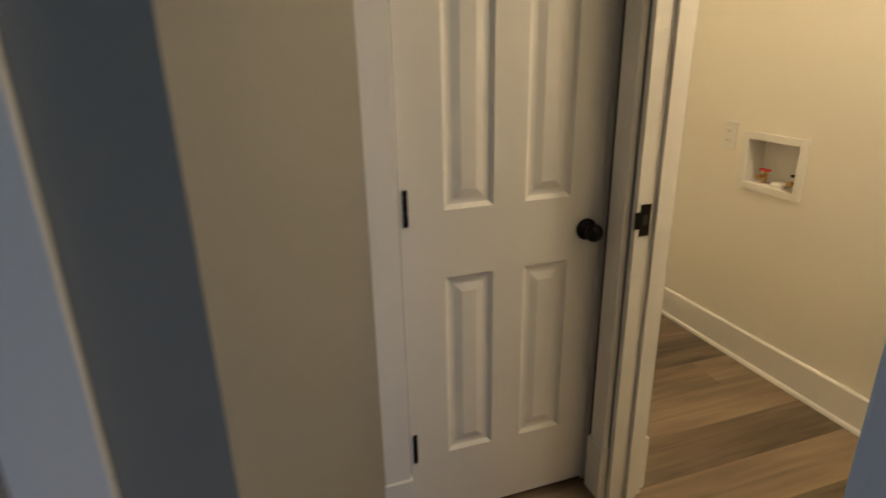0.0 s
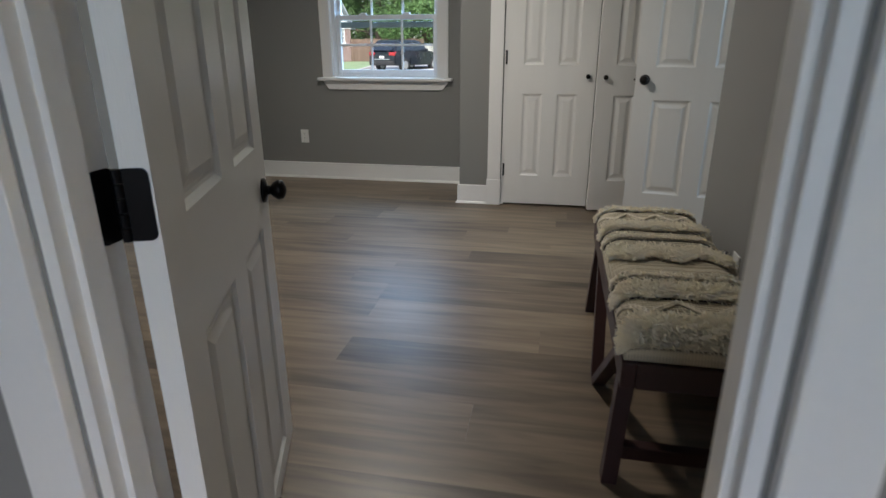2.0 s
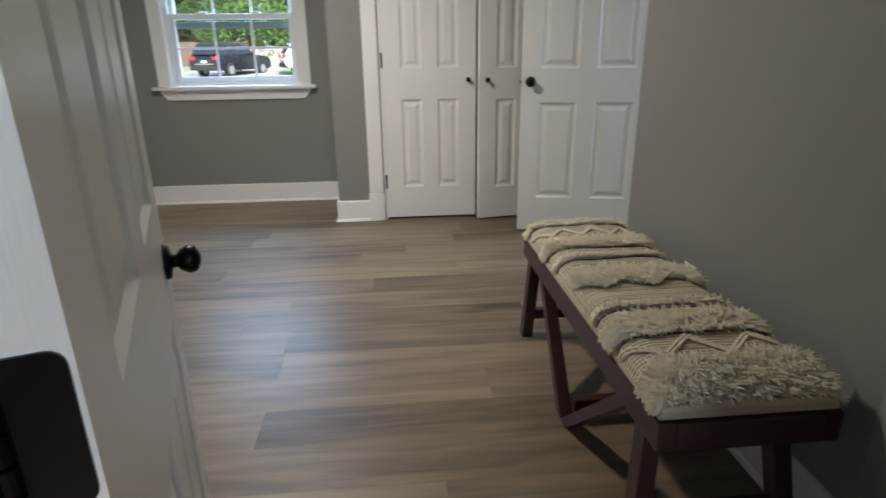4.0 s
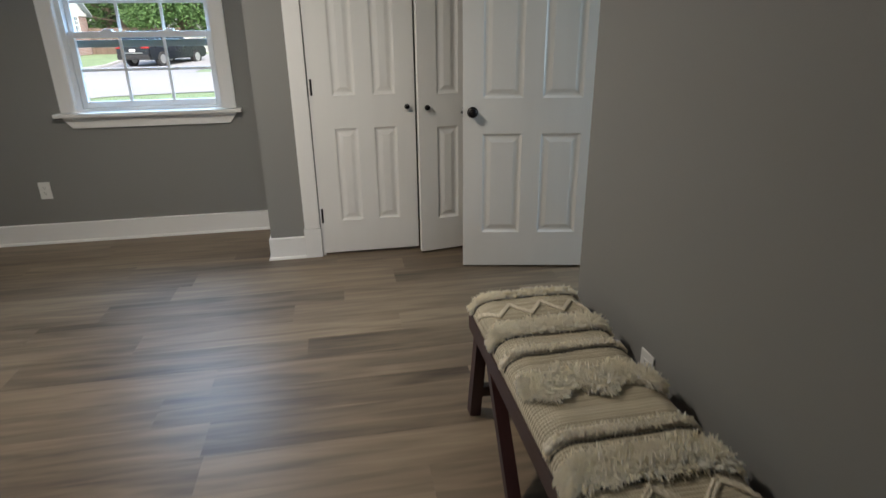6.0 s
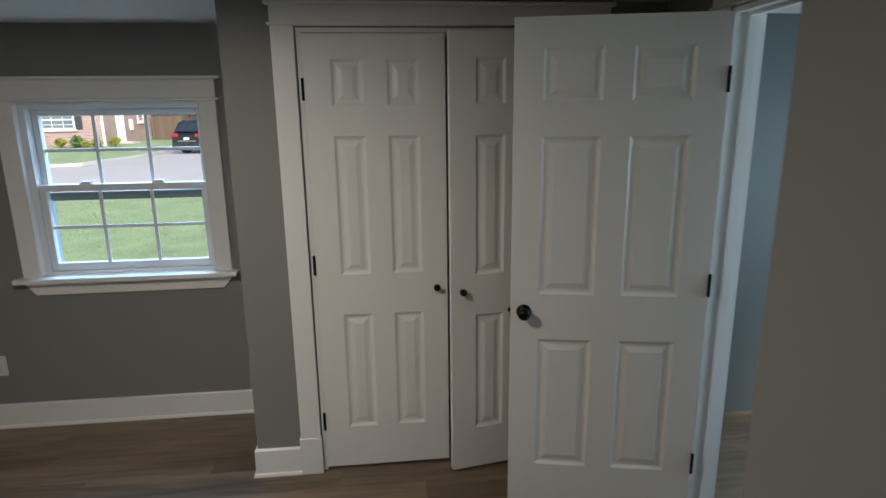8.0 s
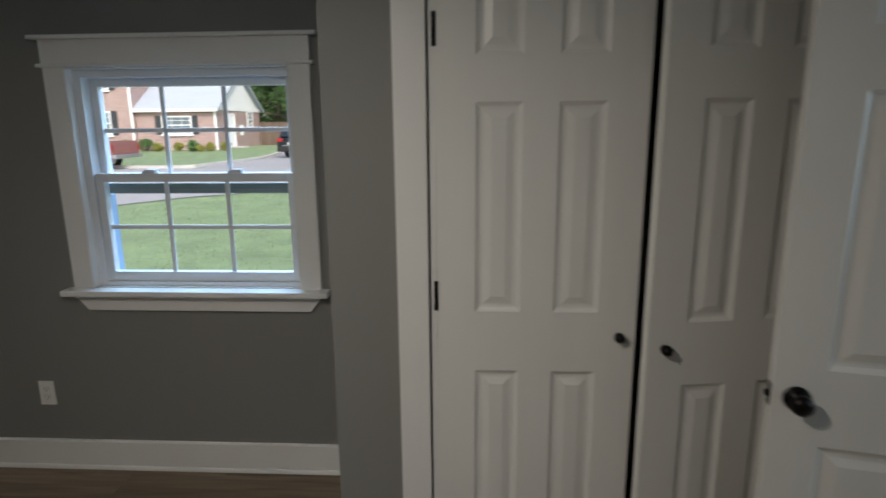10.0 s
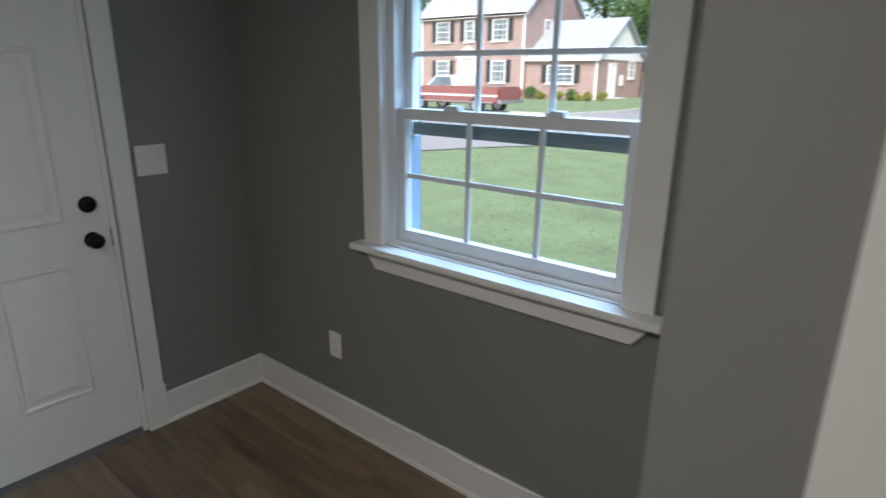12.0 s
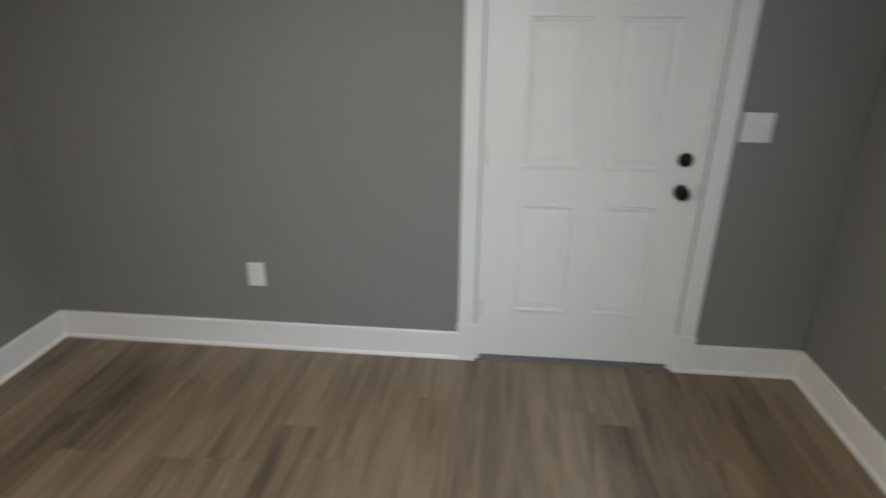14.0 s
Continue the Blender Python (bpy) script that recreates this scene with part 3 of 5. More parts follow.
# closet pair: one shut, one ajar
door_leaf("closet_door", 0.603, 2.025, rz(CLOSET_L + 0.018, CLOSET_Y + 0.004, 0.014, 0), ROWS_STD, "closed narrow six-panel white closet door with small black knob", stile=0.115, mull=0.10,
          small=True, knob_x=0.553, knobs=(-1,), latch=False, group="closet doors")
m = rz(CLOSET_R - 0.018, CLOSET_Y + 0.004, 0.014, 0) @ pose(0, 0, 0, 0, 0, 10) @ Matrix.Diagonal((-1, 1, 1, 1))
ob = door_leaf("closet_door", 0.603, 2.025, Matrix.Identity(4), ROWS_STD, "narrow six-panel white closet door standing ajar", stile=0.115, mull=0.10,
               small=True, knob_x=0.553, knobs=(-1,), latch=False, group="closet doors")
ob.matrix_world = m
# door of the next room, swung into this one: hinge at its right as seen from the room
a = math.degrees(math.atan2(4.293 - 4.128, 0.083 - 0.842))
ob = door_leaf("side_room_door", 0.762, 2.03, rz(0.852, 4.125, 0.014, a), ROWS_STD, "open six-panel white interior door with black knob", thick=0.035, hinge_side=1, knob_x=0.708)
# door of the room, swung in, its foot cut short
a = math.degrees(math.atan2(0.947, -0.322))
rows = [(0.055, 0.672), (0.866, 1.49), (1.615, 1.80)]
ob = door_leaf("room_door", 0.775, 1.905, rz(-0.832, 1.076, 0.012, a), rows, "open six-panel white door with black knob and hinges, foot cut short",
               knob_z=0.755, hinges=(0.165, 0.905, 1.68), thick=0.035, hinge_side=1, hinge_style="leaf")
# hall closet door, shut
door_leaf("hall_closet_door", 0.548, 2.03, rz(HD_L + 0.018, HD_Y + 0.003, HALL_FLOOR + 0.012, 0), [(0.222, 0.765), (0.945, 1.56), (1.69, 1.90)], "closed narrow six-panel white hall door with black knob", stile=0.096, mull=0.088, knob_x=0.505, knobs=(-1,), latch=False, knob_z=0.848, hinges=(0.26, 0.96, 1.75))
# laundry door, swung open into the hall
a = math.degrees(math.atan2(0.489 - 0.775, 0.462 - 1.165))
door_leaf("laundry_door", 0.757, 2.03, rz(1.135, 0.763, HALL_FLOOR + 0.012, a), ROWS_STD, "open six-panel white laundry door with black knob", hinge_side=-1, knob_z=0.895)

# front door: steel slab with pressed panels, shut
front = thing("front_door", rz(WEST - 0.014, FRONT_Y0 + 0.018, 0.016, 90), "closed white steel front door with black knob and deadbolt", "door")
fw, fh = FRONT_Y1 - FRONT_Y0 - 0.036, 2.02
part("slab", Shape().box((0, 0, 0), (fw, 0.042, fh), 0.002), DOOR, front)
for z0, z1 in ((0.245, 0.775), (0.930, 1.53)):
    for x0, x1 in ((0.150, fw / 2 - 0.05), (fw / 2 + 0.05, fw - 0.150)):
        p = Shape()
        p.add(*panel_loft(x0, x1, z0, z1, -0.0015, -1, [(0, -0.001), (0.004, -0.006), (0.013, -0.0065), (0.020, 0.0008), (0.030, 0.0008), (0.050, -0.004)]))
        part("pressed_panel", p, DOOR, front)
p = Shape().box((0.13, -0.006, 1.56), (fw - 0.13, 0, 1.60)).box((0.13, -0.006, 1.86), (fw - 0.13, 0, 1.90)).box((0.13, -0.006, 1.60), (0.17, 0, 1.86)).box((fw - 0.17, -0.006, 1.60), (fw - 0.13, 0, 1.86))
part("top_light_frame", p, DOOR, front)
knob(front, fw - 0.066, 0, 0.865 - 0.016, -1, r=0.029, reach=0.055)
part("deadbolt", Shape().turn([(0, 0.030), (0.008, 0.030), (0.014, 0.026), (0.018, 0.010)], (fw - 0.066, 0, 0.985), (fw - 0.066, -1, 0.985), 24).box((fw - 0.070, -0.034, 0.972), (fw - 0.062, -0.016, 0.998)), BLACK, front, "black deadbolt turn", smooth=False)
for z in (0.25, 0.98, 1.76):
    part("hinge", Shape().turn([(0, 0.007), (0.10, 0.007)], (-0.006, -0.006, z - 0.05), (-0.006, -0.006, z + 1), 10).box((-0.016, -0.004, z - 0.05), (0.004, -0.001, z + 0.05)), CHROME, front, "nickel hinge")
part("door_sweep", Shape().box((0, -0.005, -0.011), (fw, 0.0, 0.003)), RUBBER, front, "grey rubber door sweep")
struct("threshold_1", Shape().box((WEST - 0.14, FRONT_Y0 + 0.018, -0.012), (WEST + 0.012, FRONT_Y1 - 0.018, 0.004), 0.002), RUBBER, "dark grey front door threshold", "threshold")
# latch plates on jambs
ob = thing("strike_plate", (0, 0, 0), "black strike plate on the laundry jamb", "strike plate")
part("plate", Shape().box((LAU_X0 + 0.012, LAU_Y1 - 0.0205, 0.575), (LAU_X0 + 0.042, LAU_Y1 - 0.018, 0.66), 0.001), BLACK, ob)
part("lip", Shape().box((LAU_X0 - 0.004, LAU_Y1 - 0.0215, 0.595), (LAU_X0 + 0.013, LAU_Y1 - 0.017, 0.64), 0.001), BLACK, ob)
part("bolt_hole", Shape().box((LAU_X0 + 0.020, LAU_Y1 - 0.0215, 0.605), (LAU_X0 + 0.034, LAU_Y1 - 0.0204, 0.632)), SLOT, ob)
ob = thing("strike_plate", (0, 0, 0), "nickel strike plate on the front door jamb", "strike plate")
part("plate", Shape().box((WEST - 0.050, FRONT_Y1 - 0.0205, 0.83), (WEST + 0.003, FRONT_Y1 - 0.018, 0.90)), CHROME, ob)
# jamb leaves of the room door's hinges
for z in (0.177, 0.917, 1.692):
    ob = thing("hinge_leaf", (0, 0, 0), "black hinge leaf on the white door jamb", "hinge", "jamb hinge leaves")
    part("leaf", Shape().add(*rounded_plate(ROOM_Y - 0.036, ROOM_Y + 0.002, z - 0.046, z + 0.046, JAMB_L + 0.018, JAMB_L + 0.0205, 0.009)), BLACK, ob)

# ---- window ----
win = thing("window_1", (0, 0, 0), "white vinyl double-hung window with grilles, shut", "window", kind="structure")
f = 0.088
for a, b in ((WIN_L - f, WIN_L - 0.001), (WIN_R + 0.001, WIN_R + f)):
    part("side_casing", Shape().box((a, NORTH - 0.020, WIN_B), (b, NORTH, WIN_T + 0.004), 0.002), TRIM, win)
part("head_casing", Shape().box((WIN_L - f - 0.002, NORTH - 0.022, WIN_T + 0.016), (WIN_R + f + 0.002, NORTH, WIN_T + 0.108), 0.002), TRIM, win)
part("head_fillet", Shape().box((WIN_L - f - 0.018, NORTH - 0.034, WIN_T + 0.002), (WIN_R + f + 0.018, NORTH, WIN_T + 0.016), 0.005), TRIM, win)
part("head_cap", Shape().box((WIN_L - f - 0.034, NORTH - 0.042, WIN_T + 0.108), (WIN_R + f + 0.034, NORTH, WIN_T + 0.124), 0.004), TRIM, win)
part("stool", Shape().box((WIN_L - f - 0.035, NORTH - 0.068, WIN_B - 0.026), (WIN_R + f + 0.035, NORTH + 0.0, WIN_B), 0.006).box((WIN_L, NORTH, WIN_B - 0.026), (WIN_R, NORTH + 0.022, WIN_B + 0.002)), TRIM, win)
ap = Shape()
x0, x1 = WIN_L - f + 0.008, WIN_R + f - 0.008
for d0, z0, z1 in ((0.020, WIN_B - 0.098, WIN_B - 0.044), (0.027, WIN_B - 0.044, WIN_B - 0.026)):
    c = 0.045 if z0 < WIN_B - 0.05 else 0.0
    ap.add([(x0 + c, NORTH - d0, z0), (x1 - c, NORTH - d0, z0), (x1, NORTH - d0, z1), (x0, NORTH - d0, z1), (x0 + c, NORTH, z0), (x1 - c, NORTH, z0), (x1, NORTH, z1), (x0, NORTH, z1)],
           [(0, 1, 2, 3), (7, 6, 5, 4), (1, 0, 4, 5), (2, 1, 5, 6), (3, 2, 6, 7), (0, 3, 7, 4)])
part("apron", ap, TRIM, win, "apron with clipped ends")
jd = NORTH + 0.022
lt = 0.004
part("jamb_liner", Shape().box((WIN_L, NORTH - 0.018, WIN_B + 0.002), (WIN_L + lt, jd, WIN_T)).box((WIN_R - lt, NORTH - 0.018, WIN_B + 0.002), (WIN_R, jd, WIN_T)).box((WIN_L + lt, NORTH - 0.018, WIN_T - lt), (WIN_R - lt, jd, WIN_T)), TRIM, win)
vf, XA, XB = Shape(), -2.212, -1.349
yl, y2 = jd, NORTH + 0.15
vf.box((WIN_L, yl, WIN_B), (XA, y2, WIN_T)).box((XB, yl, WIN_B), (WIN_R, y2, WIN_T)).box((XA, yl, WIN_T - 0.035), (XB, y2, WIN_T)).box((XA, yl, WIN_B), (XB, y2, WIN_B + 0.020))
part("vinyl_frame", vf, VINYL, win)
mid_z = 1.345


def sash(name, y, z0, z1, bottom, top, side):
    """A sash with a grille of two by three panes."""
    xa, xb = XA + 0.002, XB - 0.002
    s = Shape().box((xa, y, z0), (xa + side, y + 0.035, z1), 0.003).box((xb - side, y, z0), (xb, y + 0.035, z1), 0.003)
    s.box((xa + side, y, z0), (xb - side, y + 0.035, z0 + bottom), 0.003).box((xa + side, y, z1 - top), (xb - side, y + 0.035, z1), 0.003)
    ob = part(name, s, VINYL, win)
    ga, gb, gz0, gz1 = xa + side, xb - side, z0 + bottom, z1 - top
    for k in (1, 2):
        x = ga + (gb - ga) * k / 3
        part("grille_bar", Shape().box((x - 0.009, y + 0.011, gz0), (x + 0.009, y + 0.022, gz1), 0.003), VINYL, ob)
    z = (gz0 + gz1) / 2
    part("grille_bar", Shape().box((ga, y + 0.010, z - 0.009), (gb, y + 0.023, z + 0.009), 0.003), VINYL, ob)
    p = part("pane", Shape().add([(ga - 0.004, y + 0.026, gz0 - 0.004), (gb + 0.004, y + 0.026, gz0 - 0.004), (gb + 0.004, y + 0.026, gz1 + 0.004), (ga - 0.004, y + 0.026, gz1 + 0.004)], [(0, 1, 2, 3)]), GLASS, ob, "clear glass")
    p.visible_shadow = False
    return ob


sash("lower_sash", jd + 0.012, WIN_B + 0.020, mid_z + 0.020, 0.042, 0.036, 0.032)
sash("upper_sash", jd + 0.055, mid_z - 0.018, WIN_T - 0.035, 0.036, 0.034, 0.030)
for x in (WIN_L + 0.27, WIN_R - 0.27):
    part("sash_lock", Shape().box((x - 0.030, jd + 0.012, mid_z + 0.020), (x + 0.030, jd + 0.046, mid_z + 0.030), 0.004).box((x - 0.014, jd + 0.004, mid_z + 0.028), (x + 0.030, jd + 0.040, mid_z + 0.036), 0.003), VINYL, win, "white sash lock")
xs0, xs1 = WIN_L + 0.030, WIN_R - 0.030
part("screen_rail", Shape().box((xs0, jd + 0.096, mid_z - 0.075), (xs1, jd + 0.108, mid_z - 0.030), 0.002).box((xs0, jd + 0.092, mid_z - 0.064), (xs1, jd + 0.096, mid_z - 0.058)), BLIND, win, "dark grey insect screen rail")
# thin blue strips: skylight on the outer reveal, put in as colour
part("blue_reveal", Shape().box((XA + 0.0005, jd + 0.050, WIN_B + 0.03), (XA + 0.0025, y2 + 0.004, mid_z - 0.08)).box((XA + 0.0005, jd + 0.092, mid_z - 0.02), (XA + 0.0025, y2 + 0.004, WIN_T - 0.05)), BLUE_REVEAL, win, "blue strip on the frame, colouring in skylight on the outer reveal")


# ---- electrical plates, lamps, laundry box ----
def plate(name, m, w, h, label, category, devices, group=""):
    """A wall plate: its back is y = 0, it faces -y."""
    ob = thing(name, m, label, category, group)
    part("cover_plate", Shape().box((-w / 2, -0.006, -h / 2), (w / 2, 0, h / 2), 0.0025), PLASTIC, ob)
    for kind, x in devices:
        if kind == "outlet":
            for z in (-0.0195, 0.0195):
                face = part("receptacle", Shape().box((x - 0.0165, -0.008, z - 0.0145), (x + 0.0165, -0.0055, z + 0.0145), 0.002), PLASTIC, ob)
                for a, b, c, d in ((-0.008, -0.006, 0.0, 0.009), (0.006, 0.008, 0.0, 0.007), (-0.002, 0.002, -0.010, -0.006)):
                    part("slot", Shape().box((x + a, -0.0085, z + c), (x + b, -0.0079, z + d)), SLOT, face)
        elif kind == "gfci":
            face = part("receptacle", Shape().box((x - 0.0165, -0.008, -0.034), (x + 0.0165, -0.0055, 0.034), 0.002), PLASTIC, ob)
            for z in (0.016, -0.024):
                for a, b, c in ((-0.008, -0.006, 0.010), (0.006, 0.008, 0.008)):
                    part("slot", Shape().box((x + a, -0.0085, z), (x + b, -0.0079, z + c)), SLOT, face)
        else:
            part("toggle", Shape().box((x - 0.005, -0.016, 0.0), (x + 0.005, -0.005, 0.011), 0.002).box((x - 0.0055, -0.0066, -0.013), (x + 0.0055, -0.0055, 0.013)), PLASTIC, ob)
    return ob


plate("outlet", rz(-2.551, NORTH, 0.372, 0), 0.072, 0.116, "white duplex outlet on the grey window wall", "outlet", [("outlet", 0)], "room outlets")
plate("outlet", rz(EAST, 2.475, 0.372, -90), 0.072, 0.116, "white duplex outlet on the grey wall over the bench", "outlet", [("outlet", 0)], "room outlets")
plate("outlet", rz(WEST, 2.735, 0.395, 90), 0.080, 0.120, "white duplex outlet beside the front door", "outlet", [("outlet", 0)], "room outlets")
plate("light_switch", rz(WEST, 4.872, 1.142, 90), 0.118, 0.118, "white double switch plate beside the front door", "light switch", [("toggle", -0.023), ("toggle", 0.023)])
plate("laundry_outlet", rz(LAUNDRY_EAST, 2.247, 0.664, -90), 0.072, 0.118, "white outlet on the cream laundry wall", "outlet", [("gfci", 0)])

box = thing("washer_box", (LAUNDRY_EAST, 2.0215, 0.578), "white recessed washer valve box with red handled valves", "washer box")
rim = Shape()
for a, b in (((-0.008, -0.152, -0.118), (0.0, -0.118, 0.118)), ((-0.008, 0.118, -0.118), (0.0, 0.152, 0.118)), ((-0.008, -0.118, -0.118), (0.0, 0.118, -0.088)), ((-0.008, -0.118, 0.088), (0.0, 0.118, 0.118))):
    rim.box(a, b, 0.002)
part("rim", rim, PLASTIC, box)
tray = Shape().box((0.085, -0.13, -0.10), (0.090, 0.13, 0.10)).box((0, -0.13, -0.10), (0.085, -0.118, 0.10)).box((0, 0.118, -0.10), (0.085, 0.13, 0.10)).box((0, -0.118, -0.10), (0.085, 0.118, -0.090)).box((0, -0.118, 0.090), (0.085, 0.118, 0.10))
part("tray", tray, PLASTIC, box)
for y, m in ((0.060, RED), (-0.088, SLOT)):
    v = part("valve", Shape().turn([(0, 0.009), (0.02, 0.009), (0.022, 0.013), (0.034, 0.013), (0.036, 0.008), (0.05, 0.008)], (0.042, y, -0.089), (0.042, y, 1), 14).turn([(0, 0.008), (0.03, 0.008), (0.031, 0.011), (0.036, 0.011)], (0.042, y, -0.06), (-1, y, -0.06), 14), BRASS, box, "brass valve")
    part("handle", Shape().box((0.034, y - 0.024, -0.040), (0.050, y + 0.024, -0.030), 0.003).box((0.036, y - 0.006, -0.055), (0.048, y + 0.006, -0.030), 0.002), m, v, "lever handle")
part("drain_cap", Shape().turn([(0, 0.032), (0.012, 0.032), (0.016, 0.028), (0.017, 0.02)], (0.04, -0.018, -0.090), (0.04, -0.018, 1), 20), PLASTIC, box)

for nm, p in (("ceiling_light", ROOM_LAMP), ("laundry_ceiling_light", LAUNDRY_LAMP)):
    ob = thing(nm, (p[0], p[1], CEILING), "small white flush ceiling lamp, lit", "ceiling light")
    part("base", Shape().turn([(0, 0.125), (0.018, 0.125), (0.026, 0.118), (0.026, 0.112), (0.018, 0.110)], (0, 0, 0), (0, 0, -1), 32), TRIM, ob)
    part("diffuser", Shape().turn([(0.018, 0.110), (0.024, 0.108), (0.028, 0.06), (0.029, 0.005)], (0, 0, 0), (0, 0, -1), 32), LAMP_GLASS, ob, "opal diffuser")

# ---- bench with cushion ----
bench = thing("bench", (0, 0, 0), "dark mahogany wooden bench with W-shaped legs along the grey wall", "bench")
BX0, BX1, BY0, BY1, BZ = -0.165, 0.228, 1.725, 2.93, 0.392
for x in (BX0 + 0.018, BX1 - 0.018):
    part("side_rail", Shape().box((x - 0.018, BY0, BZ - 0.07), (x + 0.018, BY1, BZ), 0.004), BENCH, bench)
for y in (BY0 + 0.018, BY1 - 0.018):
    part("end_rail", Shape().box((BX0 + 0.036, y - 0.018, BZ - 0.07), (BX1 - 0.036, y + 0.018, BZ - 0.002), 0.004), BENCH, bench)
part("seat_board", Shape().box((BX0 + 0.036, BY0 + 0.036, BZ - 0.03), (BX1 - 0.036, BY1 - 0.036, BZ - 0.012)), BENCH, bench)
FEET = ((2.864, 2.852), (2.318, 2.735), (2.272, 1.875), (1.790, 1.822))
for x, xt in ((BX0 + 0.006, BX0 + 0.030), (BX1 - 0.022, BX1 - 0.085)):
    for foot, top in FEET:
        w = 0.048
        vs = [(x + sx * 0.020, foot + sy * w / 2, 0) for sx, sy in ((-1, -1), (1, -1), (1, 1), (-1, 1))] + [(xt + sx * 0.020, top + sy * w / 2, BZ - 0.028) for sx, sy in ((-1, -1), (1, -1), (1, 1), (-1, 1))]
        part("leg", Shape().add(vs, [(3, 2, 1, 0), (4, 5, 6, 7), (0, 1, 5, 4), (1, 2, 6, 5), (2, 3, 7, 6), (3, 0, 4, 7)]), BENCH, bench)
for y, z in ((2.862, 0.095), (2.30, 0.050), (1.795, 0.095)):
    part("cross_bar", Shape().box((BX0 + 0.024, y - 0.017, z - 0.020), (BX1 - 0.046, y + 0.017, z + 0.020), 0.003), BENCH, bench)

rng = random.Random(7)
cushion = thing("bench_cushion", (0, 0, 0), "cream woven bench cushion with shaggy tufted bands and zigzag cords", "cushion")
CX0, CX1, CY0, CY1, CH = BX0 + 0.004, BX1 - 0.004, BY0 + 0.012, BY1 - 0.004, 0.062


def cushion_z(x, y):
    """Height of the padded top."""
    u = min(1.0, max(0.0, min(x - CX0, CX1 - x) / 0.075))
    v = min(1.0, max(0.0, min(y - CY0, CY1 - y) / 0.085))
    r = math.sqrt(max(0.0, 1 - (1 - u) ** 2)) * math.sqrt(max(0.0, 1 - (1 - v) ** 2))
    return BZ + 0.004 + CH * (0.18 + 0.82 * r) + 0.004 * noise.noise((x * 9, y * 9, 0))


pad = Shape()
nx, ny = 44, 300
vs = []
for j in range(ny + 1):
    for i in range(nx + 1):
        x, y = CX0 + (CX1 - CX0) * i / nx, CY0 + (CY1 - CY0) * j / ny
        rib = 0.0016 * math.sin(y * 2 * math.pi / 0.0075) * (0.6 + 0.4 * math.sin(x * 2 * math.pi / 0.009 + (j % 2) * math.pi))
        vs.append((x, y, cushion_z(x, y) + rib))
fs = [(j * (nx + 1) + i, j * (nx + 1) + i + 1, (j + 1) * (nx + 1) + i + 1, (j + 1) * (nx + 1) + i) for j in range(ny) for i in range(nx)]
pad.add(vs, fs)
ring = [i for i in range(nx + 1)] + [(j * (nx + 1) + nx) for j in range(1, ny + 1)] + [ny * (nx + 1) + i for i in range(nx - 1, -1, -1)] + [j * (nx + 1) for j in range(ny - 1, 0, -1)]
n0 = len(pad.v)
pad.v += [(pad.v[k][0], pad.v[k][1], BZ + 0.001) for k in ring]
pad.f += [(ring[k], n0 + k, n0 + (k + 1) % len(ring), ring[(k + 1) % len(ring)]) for k in range(len(ring))]
part("cover", pad, WEAVE, cushion, "fine ribbed grey and cream weave")


def tuft_band(y0, y1, dense, length, zig=0.0, gap=None):
    """A band of shaggy yarn ends across the cushion."""
    s = Shape()
    count = int(dense * (CX1 - CX0) * (y1 - y0) * 1e4)
    for _ in range(count):
        x = rng.uniform(CX0 - 0.004, CX1 + 0.002)
        mid = zig * (abs(((x - CX0) / 0.14) % 1 - 0.5) * 2 - 0.5)
        if gap and gap(x):
            continue
        y = rng.uniform(y0, y1) + mid
        if not CY0 - 0.01 < y < CY1 + 0.01:
            continue
        z = cushion_z(min(max(x, CX0), CX1), min(max(y, CY0), CY1))
        a, l = rng.uniform(0, 2 * math.pi), length * rng.uniform(0.6, 1.25)
        d = Vector((math.cos(a) * 0.75, math.sin(a) * 0.75 - 0.35, rng.uniform(0.12, 0.65)))
        if x < CX0 + 0.02:
            d, l = Vector((-0.8, d.y * 0.6, rng.uniform(-0.8, 0.2))), l * 0.5
        elif x > CX1 - 0.02:
            d, l = Vector((0.6, d.y * 0.6, rng.uniform(-0.4, 0.3))), l * 0.6
        d.normalize()
        p = Vector((x, y, z + rng.uniform(0.0, 0.010)))
        q = p + d * l * 0.6
        t = p + d * l + Vector((0, 0, -0.12 * l))
        sd = d.cross(Vector((0, 0, 1))).normalized() * 0.0016
        up = sd.cross(d).normalized() * 0.0015
        s.add([(p - sd)[:], (p + sd)[:], (p + up)[:], (q - sd * 1.3)[:], (q + sd * 1.3)[:], (q + up * 1.5)[:], (t - sd * 0.9)[:], (t + sd * 0.9)[:], (t + up)[:]],
              [(0, 1, 4, 3), (1, 2, 5, 4), (2, 0, 3, 5), (3, 4, 7, 6), (4, 5, 8, 7), (5, 3, 6, 8), (6, 7, 8)])
    rows = 40
    for k in range(rows):
        for e in range(6):
            ya, yb = y0 + (y1 - y0) * e / 6, y0 + (y1 - y0) * (e + 1) / 6
            xa, xb = CX0 + (CX1 - CX0) * k / rows, CX0 + (CX1 - CX0) * (k + 1) / rows
            if gap and gap((xa + xb) / 2):
                continue
            quad = []
            for x, y, lift in ((xa, ya, e), (xb, ya, e), (xb, yb, e + 1), (xa, yb, e + 1)):
                y += zig * (abs(((x - CX0) / 0.14) % 1 - 0.5) * 2 - 0.5)
                y = min(max(y, CY0), CY1)
                quad.append((x, y, cushion_z(x, y) + 0.001 + 0.007 * math.sin(math.pi * lift / 6)))
            s.add(quad, [(0, 1, 2, 3)])
    return part("tufted_band", s, YARN, cushion, "shaggy cream wool tufts")


